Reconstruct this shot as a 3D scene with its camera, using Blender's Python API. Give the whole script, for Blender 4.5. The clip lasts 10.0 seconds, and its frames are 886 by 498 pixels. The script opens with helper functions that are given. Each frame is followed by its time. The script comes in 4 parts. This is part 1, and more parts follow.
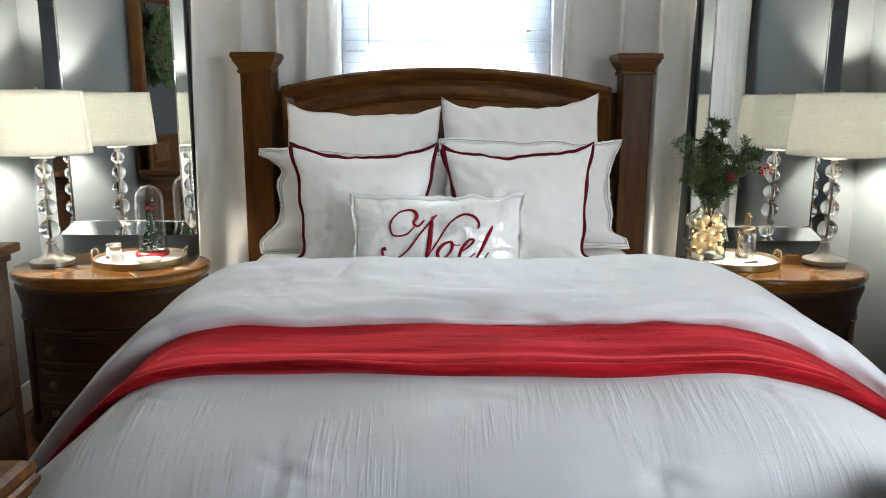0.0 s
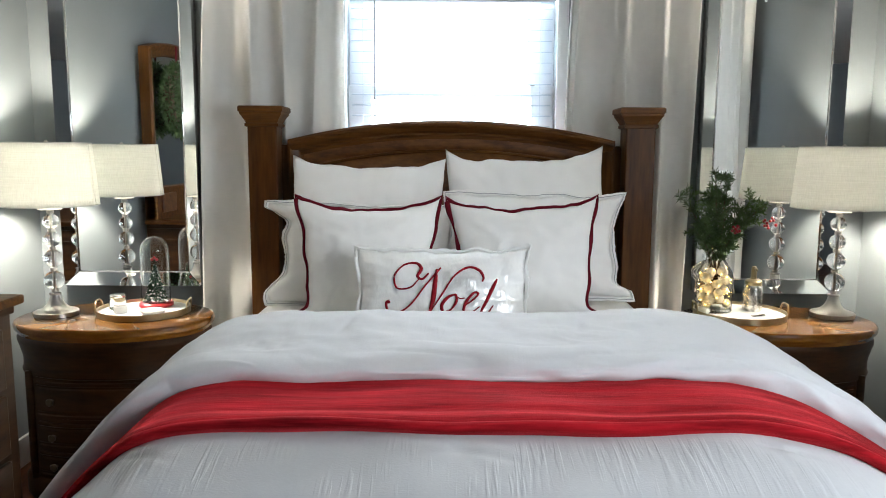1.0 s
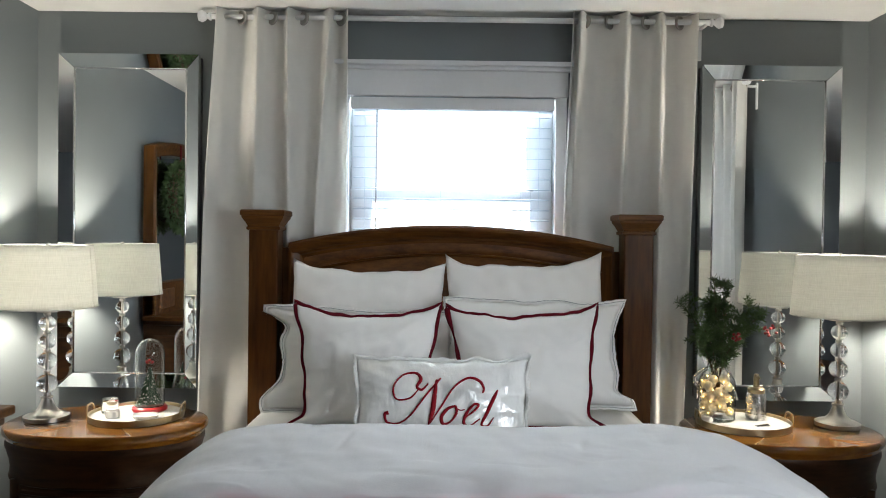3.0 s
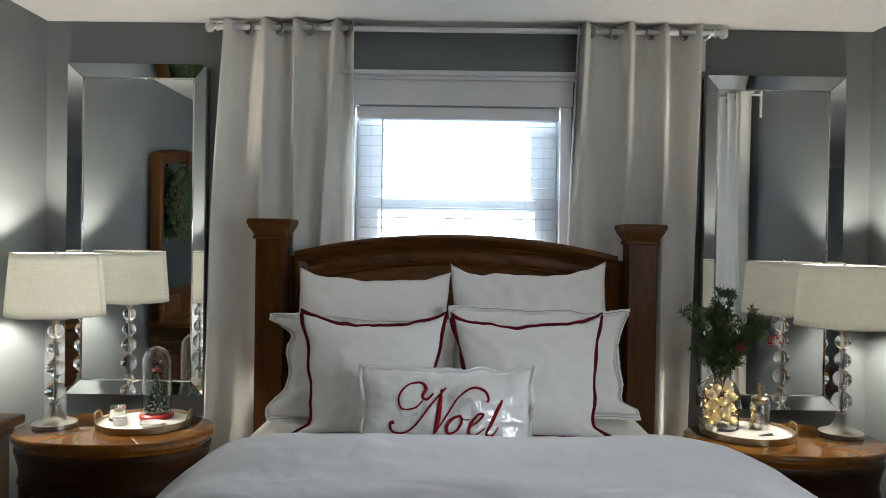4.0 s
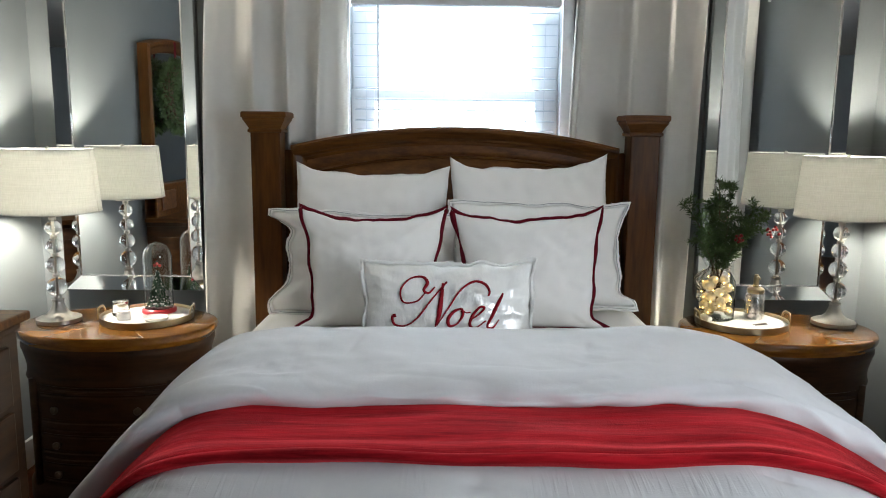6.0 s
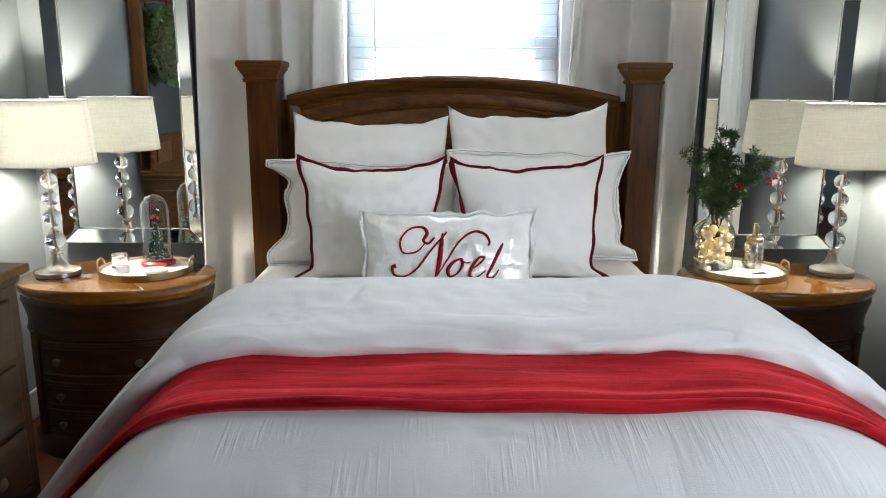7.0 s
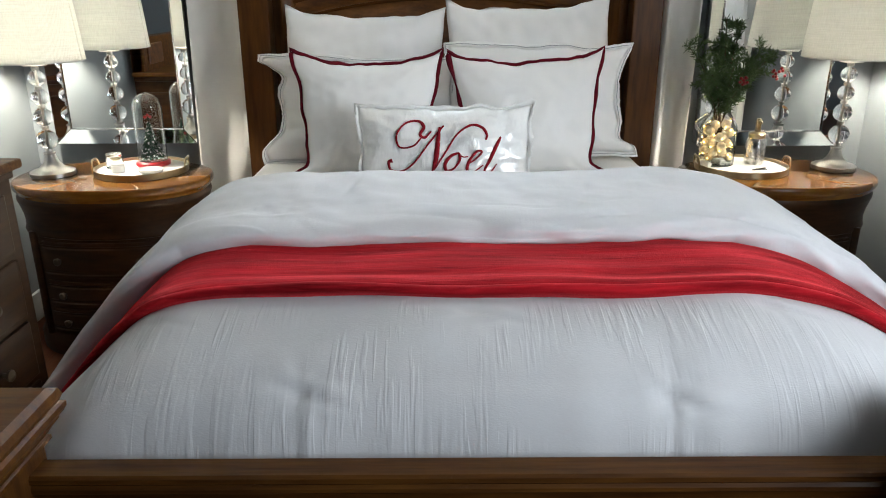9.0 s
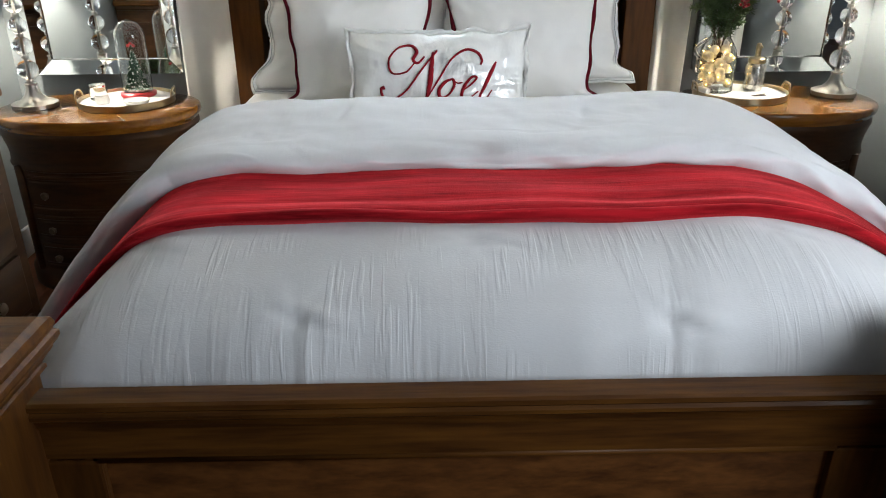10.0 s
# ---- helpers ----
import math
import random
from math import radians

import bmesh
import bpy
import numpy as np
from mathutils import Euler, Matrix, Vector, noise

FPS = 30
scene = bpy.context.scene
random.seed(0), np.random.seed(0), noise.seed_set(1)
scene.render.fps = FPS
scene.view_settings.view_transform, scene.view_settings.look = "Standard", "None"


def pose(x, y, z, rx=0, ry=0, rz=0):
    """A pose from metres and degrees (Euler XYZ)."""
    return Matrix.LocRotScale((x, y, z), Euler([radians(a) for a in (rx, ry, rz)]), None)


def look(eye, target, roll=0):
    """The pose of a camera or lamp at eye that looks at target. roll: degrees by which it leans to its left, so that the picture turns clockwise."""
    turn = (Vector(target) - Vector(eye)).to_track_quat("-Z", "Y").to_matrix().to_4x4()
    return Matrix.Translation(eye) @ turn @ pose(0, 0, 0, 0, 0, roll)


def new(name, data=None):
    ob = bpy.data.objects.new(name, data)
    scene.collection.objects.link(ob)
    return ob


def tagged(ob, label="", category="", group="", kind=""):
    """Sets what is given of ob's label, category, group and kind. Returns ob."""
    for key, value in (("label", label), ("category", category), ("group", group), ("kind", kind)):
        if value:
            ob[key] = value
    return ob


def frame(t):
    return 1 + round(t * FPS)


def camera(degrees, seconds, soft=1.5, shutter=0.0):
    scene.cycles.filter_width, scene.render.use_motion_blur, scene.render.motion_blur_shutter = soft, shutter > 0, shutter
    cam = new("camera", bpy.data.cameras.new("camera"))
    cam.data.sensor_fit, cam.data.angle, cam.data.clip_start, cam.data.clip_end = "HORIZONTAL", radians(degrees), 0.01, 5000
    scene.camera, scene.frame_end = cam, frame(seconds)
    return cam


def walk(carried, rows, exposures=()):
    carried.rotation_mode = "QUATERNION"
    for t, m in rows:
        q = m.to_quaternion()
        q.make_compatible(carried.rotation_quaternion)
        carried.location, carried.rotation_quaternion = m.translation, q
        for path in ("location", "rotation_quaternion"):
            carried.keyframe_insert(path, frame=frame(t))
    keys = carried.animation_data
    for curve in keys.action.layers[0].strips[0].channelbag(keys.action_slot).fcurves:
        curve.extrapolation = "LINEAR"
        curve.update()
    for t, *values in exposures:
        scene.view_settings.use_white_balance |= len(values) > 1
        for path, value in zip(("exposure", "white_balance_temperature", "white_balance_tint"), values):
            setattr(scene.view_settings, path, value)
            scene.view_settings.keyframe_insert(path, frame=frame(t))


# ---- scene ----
cam = camera(61.4, 10.0, soft=1.0)
PATH = [
    (0, (-0.017, -3.321, 1.385), (-0.014, -1.359, 0.998), 0.2),
    (0.5, (-0.022, -3.318, 1.404), (-0.028, -1.346, 1.072), 0.1),
    (1, (-0.013, -3.311, 1.400), (-0.025, -1.329, 1.140), 0.3),
    (1.5, (-0.023, -3.307, 1.419), (-0.025, -1.316, 1.226), 0.3),
    (2, (-0.011, -3.304, 1.433), (-0.018, -1.307, 1.318), 0.5),
    (2.5, (-0.02, -3.297, 1.456), (-0.021, -1.298, 1.404), 0.7),
    (4, (-0.033, -3.322, 1.501), (-0.048, -1.322, 1.480), 0.9),
    (4.5, (-0.039, -3.324, 1.507), (-0.054, -1.325, 1.435), 0.8),
    (5, (-0.044, -3.319, 1.508), (-0.051, -1.322, 1.377), 0.7),
    (5.5, (-0.048, -3.305, 1.506), (-0.048, -1.317, 1.285), 0.7),
    (7, (-0.062, -3.288, 1.494), (-0.05, -1.335, 1.063), 0.3),
    (7.5, (-0.059, -3.285, 1.476), (-0.038, -1.344, 1.000), 0.3),
    (8, (-0.06, -3.286, 1.463), (-0.043, -1.358, 0.929), 0.0),
    (8.5, (-0.053, -3.289, 1.451), (-0.044, -1.380, 0.853), -0.0),
    (9, (-0.049, -3.290, 1.438), (-0.04, -1.402, 0.779), -0.1),
    (9.5, (-0.062, -3.280, 1.425), (-0.032, -1.416, 0.699), 0.1),
    (10, (-0.059, -3.272, 1.404), (-0.03, -1.446, 0.589), -0.4),
]
walk(cam, [(t, look(eye, target, roll)) for t, eye, target, roll in PATH],
     [(0, 0.10), (2.0, 0.10), (2.7, -0.14), (3.8, -0.66), (4.5, -0.76), (5.0, -0.66), (5.7, -0.36), (7.0, 0.08), (8.0, 0.10), (10, 0.06)])

# ---- light ----
world = bpy.data.worlds.new("sky")
scene.world = world
world.use_nodes = True
wn = world.node_tree
sky = wn.nodes.new("ShaderNodeTexSky")
sky.sky_type, sky.sun_disc, sky.sun_elevation, sky.sun_rotation = "NISHITA", False, radians(35), radians(200)
wn.links.new(sky.outputs[0], wn.nodes["Background"].inputs[0])
wn.nodes["Background"].inputs[1].default_value = 0.1


def lamp(name, kind, m, energy, color, size=0.1, size_y=None):
    data = bpy.data.lights.new(name, kind)
    data.energy, data.color = energy, color
    if kind == "AREA":
        data.shape, data.size, data.size_y = "RECTANGLE", size, size_y or size
    else:
        data.shadow_soft_size = size
    ob = new(name, data)
    ob.matrix_world = m
    return ob


DAY = (0.83, 0.915, 1.0)
sky_light = lamp("window_daylight", "AREA", look((0.0, 0.42, 1.6), (0.0, -2.0, 0.7)), 185, DAY, 1.0, 1.3)
sky_light.data.spread = radians(150)
side_light = lamp("side_window_daylight", "AREA", look((2.06, -3.05, 1.5), (-0.1, -1.25, 0.75)), 17, (0.84, 0.92, 1.0), 1.8, 1.1)
side_light.data.spread = radians(95)


# ---- materials ----
def mat(name, base, rough=0.5, metal=0.0, vary=0.12, scale=6.0, bump=0.0, bump_scale=80.0, stretch=(1, 1, 1), coat=0.0, sheen=0.0, dark=None, translucent=0.0, spec=0.4):
    m = bpy.data.materials.new(name)
    m.use_nodes = True
    t = m.node_tree
    n, link = t.nodes, t.links.new
    p = n["Principled BSDF"]
    p.inputs["Roughness"].default_value, p.inputs["Metallic"].default_value = rough, metal
    p.inputs["Coat Weight"].default_value, p.inputs["Sheen Weight"].default_value = coat, sheen
    p.inputs["Coat Roughness"].default_value, p.inputs["Specular IOR Level"].default_value = 0.12, spec
    co, mp = n.new("ShaderNodeTexCoord"), n.new("ShaderNodeMapping")
    mp.inputs["Scale"].default_value = stretch
    link(co.outputs["Object"], mp.inputs[0])
    a, b = n.new("ShaderNodeTexNoise"), n.new("ShaderNodeTexNoise")
    a.inputs["Scale"].default_value, a.inputs["Detail"].default_value = scale, 6
    b.inputs["Scale"].default_value, b.inputs["Detail"].default_value = bump_scale, 4
    link(mp.outputs[0], a.inputs[0]), link(mp.outputs[0], b.inputs[0])
    ramp = n.new("ShaderNodeValToRGB")
    lo = dark or tuple(c * (1 - vary) for c in base)
    hi = base if dark else tuple(min(1, c * (1 + vary)) for c in base)
    ramp.color_ramp.elements[0].position, ramp.color_ramp.elements[0].color = 0.35, (*lo, 1)
    ramp.color_ramp.elements[1].position, ramp.color_ramp.elements[1].color = 0.65, (*hi, 1)
    mixer = n.new("ShaderNodeMath")
    mixer.operation = "MULTIPLY_ADD"
    mixer.inputs[1].default_value = 0.3
    half = n.new("ShaderNodeMath")
    half.operation = "MULTIPLY"
    half.inputs[1].default_value = 0.7
    link(a.outputs[0], half.inputs[0]), link(b.outputs[0], mixer.inputs[0]), link(half.outputs[0], mixer.inputs[2])
    link(mixer.outputs[0], ramp.inputs[0]), link(ramp.outputs[0], p.inputs["Base Color"])
    if bump:
        bp = n.new("ShaderNodeBump")
        bp.inputs["Strength"].default_value, bp.inputs["Distance"].default_value = bump, 0.004
        link(b.outputs[0], bp.inputs["Height"]), link(bp.outputs[0], p.inputs["Normal"])
    if translucent:
        tr, mx = n.new("ShaderNodeBsdfTranslucent"), n.new("ShaderNodeMixShader")
        mx.inputs[0].default_value = translucent
        link(ramp.outputs[0], tr.inputs[0])
        link(p.outputs[0], mx.inputs[1]), link(tr.outputs[0], mx.inputs[2])
        link(mx.outputs[0], n["Material Output"].inputs[0])
    return m


def weave(name, base, rough=0.9, thread=700.0, bump=0.35, vary=0.08, translucent=0.0, wrinkle=0.0, stretch=(1, 1, 1), sheen=0.0, spec=0.12, streak=(1, 1, 1)):
    """Cloth: two crossing thread waves in the relief, over slow stains and soft wrinkles."""
    m = mat(name, base, rough, vary=vary, scale=5.0, bump_scale=30.0, translucent=translucent, sheen=sheen, spec=spec, stretch=streak)
    t = m.node_tree
    n, link = t.nodes, t.links.new
    co, mp = n.new("ShaderNodeTexCoord"), n.new("ShaderNodeMapping")
    mp.inputs["Scale"].default_value = stretch
    link(co.outputs["Object"], mp.inputs[0])
    waves = []
    for axis in ("X", "Z"):
        w = n.new("ShaderNodeTexWave")
        w.bands_direction = axis
        w.inputs["Scale"].default_value, w.inputs["Distortion"].default_value = thread / 20, 3.0
        w.inputs["Detail"].default_value, w.inputs["Detail Scale"].default_value = 2, 1.5
        link(co.outputs["Object"], w.inputs[0])
        waves.append(w)
    add = n.new("ShaderNodeMath")
    add.operation = "ADD"
    link(waves[0].outputs[1], add.inputs[0]), link(waves[1].outputs[1], add.inputs[1])
    nz = n.new("ShaderNodeTexNoise")
    nz.inputs["Scale"].default_value, nz.inputs["Detail"].default_value = 14, 5
    link(mp.outputs[0], nz.inputs[0])
    b1, b2 = n.new("ShaderNodeBump"), n.new("ShaderNodeBump")
    b1.inputs["Strength"].default_value, b1.inputs["Distance"].default_value = bump, 0.0008
    b2.inputs["Strength"].default_value, b2.inputs["Distance"].default_value = wrinkle, 0.01
    link(add.outputs[0], b1.inputs["Height"]), link(nz.outputs[0], b2.inputs["Height"])
    link(b2.outputs[0], b1.inputs["Normal"]), link(b1.outputs[0], n["Principled BSDF"].inputs["Normal"])
    return m


def glass(name, color=(1, 1, 1), rough=0.0, ior=1.5):
    m = bpy.data.materials.new(name)
    m.use_nodes = True
    n = m.node_tree.nodes
    g = n.new("ShaderNodeBsdfGlass")
    g.inputs["Color"].default_value, g.inputs["Roughness"].default_value, g.inputs["IOR"].default_value = (*color, 1), rough, ior
    m.node_tree.links.new(g.outputs[0], n["Material Output"].inputs[0])
    return m


def glow(name, color, strength):
    m = bpy.data.materials.new(name)
    m.use_nodes = True
    n = m.node_tree.nodes
    e = n.new("ShaderNodeEmission")
    e.inputs[0].default_value, e.inputs[1].default_value = (*color, 1), strength
    m.node_tree.links.new(e.outputs[0], n["Material Output"].inputs[0])
    return m


def wood(name, light, dark, rough=0.42, stretch=(14, 14, 1.2), coat=0.08):
    return mat(name, light, rough, scale=3.0, bump=0.12, bump_scale=9.0, stretch=stretch, coat=coat, dark=dark, spec=0.14)


WALL = mat("grey_wall_paint", (0.185, 0.204, 0.212), 0.55, vary=0.04, scale=2.0, bump=0.08, bump_scale=160)
CEIL = mat("white_ceiling_paint", (0.70, 0.70, 0.68), 0.8, vary=0.03, bump=0.1, bump_scale=120)
TRIM = mat("white_trim_paint", (0.74, 0.75, 0.76), 0.35, vary=0.03, bump=0.03, bump_scale=60)
FLOOR = wood("red_brown_floor_wood", (0.20, 0.07, 0.03), (0.11, 0.035, 0.015), 0.3, (10, 1, 10))
OAK_V = wood("brown_bed_wood_upright", (0.105, 0.040, 0.008), (0.046, 0.016, 0.004), stretch=(9, 9, 1.0))
OAK_H = wood("brown_bed_wood_across", (0.135, 0.052, 0.0085), (0.052, 0.018, 0.004), rough=0.5, stretch=(1.2, 14, 14), coat=0.06)
BURL = mat("figured_burl_wood", (0.185, 0.070, 0.017), 0.42, scale=11, bump=0.1, bump_scale=40, stretch=(1, 3, 3), coat=0.0, dark=(0.07, 0.024, 0.006))
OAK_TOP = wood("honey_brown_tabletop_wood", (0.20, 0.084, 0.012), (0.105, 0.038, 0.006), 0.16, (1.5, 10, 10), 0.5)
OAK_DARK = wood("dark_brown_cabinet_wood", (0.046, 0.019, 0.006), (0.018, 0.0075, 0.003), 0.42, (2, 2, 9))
BRONZE = mat("dark_bronze_metal", (0.09, 0.07, 0.05), 0.4, 0.8, bump=0.05)
NICKEL = mat("brushed_nickel", (0.42, 0.40, 0.37), 0.28, 1.0, vary=0.06, bump=0.03, bump_scale=200, stretch=(1, 1, 6))
CHROME = mat("bright_chrome", (0.75, 0.75, 0.75), 0.08, 1.0, vary=0.02)
BRASS = mat("brushed_champagne_brass", (0.36, 0.30, 0.19), 0.28, 1.0, vary=0.08, bump=0.03)
MIRROR = mat("silvered_mirror", (0.86, 0.88, 0.88), 0.004, 1.0, vary=0.01, scale=1)
BLACK = mat("dark_grey_backing", (0.06, 0.065, 0.07), 0.5)
CRYSTAL = glass("clear_crystal", (0.98, 0.99, 1.0))
CLEAR = glass("clear_thin_glass", (0.99, 1.0, 1.0), 0.0, 1.45)
PANE = glass("window_glass", (0.97, 0.99, 1.0), 0.0, 1.1)
LINEN = weave("grey_beige_linen_shade", (0.56, 0.555, 0.50), 0.95, 2200, 0.7, 0.18, translucent=0.34)


def slub(m):
    """Uneven darker and lighter threads, along and across, in a linen's colour."""
    n, link = m.node_tree.nodes, m.node_tree.links.new
    ramp = n["Color Ramp"]
    co = n.new("ShaderNodeTexCoord")
    last = None
    for scale in ((9, 9, 420), (420, 420, 9)):
        mp, tx = n.new("ShaderNodeMapping"), n.new("ShaderNodeTexNoise")
        mp.inputs["Scale"].default_value = scale
        tx.inputs["Scale"].default_value, tx.inputs["Detail"].default_value = 1.0, 3
        link(co.outputs["Object"], mp.inputs[0]), link(mp.outputs[0], tx.inputs[0])
        if last is None:
            last = tx
        else:
            add = n.new("ShaderNodeMath")
            add.operation = "ADD"
            link(last.outputs[0], add.inputs[0]), link(tx.outputs[0], add.inputs[1])
            half = n.new("ShaderNodeMath")
            half.operation = "MULTIPLY"
            half.inputs[1].default_value = 0.5
            link(add.outputs[0], half.inputs[0]), link(half.outputs[0], ramp.inputs[0])
    ramp.color_ramp.elements[0].color = (0.50, 0.505, 0.475, 1)
    ramp.color_ramp.elements[1].color = (0.60, 0.605, 0.57, 1)


slub(LINEN)
COTTON = weave("white_cotton", (0.92, 0.905, 0.875), 0.9, 7000, 0.12, 0.015, wrinkle=0.12)
SHEET = weave("white_bed_sheet", (0.86, 0.845, 0.81), 0.9, 7000, 0.12, 0.015, wrinkle=0.12)
RED = weave("red_velvet", (0.33, 0.010, 0.015), 0.95, 5000, 0.2, 0.55, wrinkle=0.22, stretch=(0.35, 3.2, 3), spec=0.03, sheen=1.0, streak=(0.5, 5, 5))
RED.node_tree.nodes["Principled BSDF"].inputs["Sheen Tint"].default_value = (0.95, 0.10, 0.11, 1)
RED.node_tree.nodes["Principled BSDF"].inputs["Sheen Roughness"].default_value = 0.35


def crinkle(name, base, deep):
    """Seersucker cotton: a fine pebbled weave under long thin puckers that run from head to foot."""
    m = mat(name, base, 0.92, vary=0.03, scale=4.0, spec=0.12)
    n, link = m.node_tree.nodes, m.node_tree.links.new
    co = n.new("ShaderNodeTexCoord")

    def layer(scale, detail, lo, hi):
        mp, tx, mr = n.new("ShaderNodeMapping"), n.new("ShaderNodeTexNoise"), n.new("ShaderNodeMapRange")
        mp.inputs["Scale"].default_value = scale
        tx.inputs["Scale"].default_value, tx.inputs["Detail"].default_value, tx.inputs["Distortion"].default_value = 1.0, detail, 0.3
        mr.inputs["From Min"].default_value, mr.inputs["From Max"].default_value = lo, hi
        link(co.outputs["Object"], mp.inputs[0]), link(mp.outputs[0], tx.inputs[0]), link(tx.outputs[0], mr.inputs[0])
        return mr.outputs[0]

    def times(a, b):
        k = n.new("ShaderNodeMath")
        k.operation = "MULTIPLY"
        link(a, k.inputs[0]), link(b, k.inputs[1])
        return k.outputs[0]

    last = None
    for height, strength, depth in ((layer((150, 330, 330), 2, 0.3, 0.7), 0.11, 0.0010),
                                    (times(layer((40, 4.2, 4.2), 2, 0.48, 0.68), layer((4, 3.0, 3.0), 1, 0.44, 0.68)), 0.33 * deep, 0.0035),
                                    (times(layer((90, 7, 7), 1, 0.50, 0.66), layer((6, 5, 5), 1, 0.46, 0.68)), 0.33 * deep, 0.0020)):
        b = n.new("ShaderNodeBump")
        b.inputs["Strength"].default_value, b.inputs["Distance"].default_value = strength, depth
        link(height, b.inputs["Height"])
        if last is not None:
            link(last.outputs[0], b.inputs["Normal"])
        last = b
    link(last.outputs[0], n["Principled BSDF"].inputs["Normal"])
    return m


DUVET = crinkle("off_white_crinkled_cotton", (0.71, 0.71, 0.715), 1.0)
SMOOTHED = crinkle("off_white_smoothed_cotton", (0.71, 0.71, 0.715), 0.22)
REDTRIM = weave("dark_red_cord", (0.115, 0.004, 0.011), 0.85, 900, 0.4, 0.15)
GREYTRIM = weave("grey_cord", (0.40, 0.41, 0.40), 0.9, 900, 0.4)
CURTAIN = weave("white_curtain_satin", (0.88, 0.87, 0.835), 0.6, 5000, 0.12, 0.03, translucent=0.34, wrinkle=0.05, stretch=(2, 2, 0.5))
SILVER = mat("silver_foil_brocade", (0.93, 0.92, 0.89), 0.30, 0.0, vary=0.04, scale=16, bump=0.5, bump_scale=60, stretch=(1.6, 1, 0.7))


def foil(m):
    """Worn silver foil in upright streaks over the white satin."""
    n, link = m.node_tree.nodes, m.node_tree.links.new
    p = n["Principled BSDF"]
    co, mp, tx, ramp = n.new("ShaderNodeTexCoord"), n.new("ShaderNodeMapping"), n.new("ShaderNodeTexNoise"), n.new("ShaderNodeValToRGB")
    mp.inputs["Scale"].default_value = (3.2, 1, 0.8)
    tx.inputs["Scale"].default_value, tx.inputs["Detail"].default_value, tx.inputs["Roughness"].default_value = 9, 7, 0.65
    ramp.color_ramp.elements[0].position, ramp.color_ramp.elements[1].position = 0.50, 0.56
    ramp.color_ramp.elements[1].color = (0.45, 0.45, 0.45, 1)
    link(co.outputs["Object"], mp.inputs[0]), link(mp.outputs[0], tx.inputs[0]), link(tx.outputs[0], ramp.inputs[0]), link(ramp.outputs[0], p.inputs["Metallic"])


foil(SILVER)
SATIN = mat("white_satin", (0.88, 0.87, 0.84), 0.45, vary=0.04, scale=20, bump=0.3, bump_scale=45)
MERCURY = mat("silvered_mercury_glass", (0.50, 0.49, 0.47), 0.24, 1.0, vary=0.6, scale=45, bump=0.4, bump_scale=60, coat=0.4)
MARBLE = mat("white_marble", (0.80, 0.79, 0.76), 0.2, vary=0.05, scale=7, coat=0.3)
CERAMIC = mat("white_ceramic", (0.80, 0.78, 0.74), 0.2, vary=0.03, coat=0.4)
CREAM = mat("cream_bauble", (0.80, 0.76, 0.66), 0.3, vary=0.05, coat=0.4)
GREEN = mat("pine_green_needles", (0.058, 0.098, 0.030), 0.6, vary=0.45, scale=30)
GREEN2 = mat("deep_green_bottlebrush", (0.015, 0.06, 0.035), 0.7, vary=0.5, scale=60)
SNOW = mat("white_snow_tips", (0.8, 0.82, 0.82), 0.7)
STEM = mat("brown_twig", (0.09, 0.055, 0.03), 0.8, vary=0.3, scale=40)
BERRY = mat("red_berry", (0.24, 0.010, 0.012), 0.3, coat=0.4)
REDPAINT = mat("red_painted_wood", (0.40, 0.015, 0.02), 0.35, coat=0.3)
# white slats, with the blue-grey of sky backlight put into their colour
BLIND = mat("sky_tinted_blind_slat", (0.50, 0.55, 0.60), 0.45, vary=0.02, translucent=0.03)
WIRE = mat("copper_wire", (0.5, 0.3, 0.15), 0.3, 1.0)
BULB = glow("warm_white_bulb", (1.0, 0.925, 0.80), 1700)
LED = glow("warm_yellow_micro_light", (1.0, 0.62, 0.16), 45)


# ---- mesh helpers ----
def data_of(name, verts, faces, material, smooth=False):
    me = bpy.data.meshes.new(name)
    me.from_pydata([tuple(v) for v in verts], [], faces)
    me.validate()
    bm = bmesh.new()
    bm.from_mesh(me)
    bmesh.ops.recalc_face_normals(bm, faces=bm.faces)
    bm.to_mesh(me)
    bm.free()
    me.materials.append(material)
    if smooth:
        me.shade_smooth()
    return me


def part(name, me, parent=None, m=None, label=""):
    ob = new(name, me)
    if parent is not None:
        ob.parent = parent
    if m is not None:
        ob.matrix_local = m
    return tagged(ob, label) if label else ob


def thing(name, label, category, m=None, group="", kind=""):
    ob = new(name)
    if m is not None:
        ob.matrix_world = m
    return tagged(ob, label, category, group, kind)


def box(name, lo, hi, material, bevel=0.004, segments=2):
    bm = bmesh.new()
    bmesh.ops.create_cube(bm, size=1)
    lo, hi = Vector(lo), Vector(hi)
    for v in bm.verts:
        v.co = Vector([(lo[i] + hi[i]) / 2 + v.co[i] * (hi[i] - lo[i]) for i in range(3)])
    if bevel:
        bmesh.ops.bevel(bm, geom=bm.edges[:], offset=bevel, segments=segments, affect="EDGES", profile=0.6)
    me = bpy.data.meshes.new(name)
    bm.to_mesh(me)
    bm.free()
    me.materials.append(material)
    return me


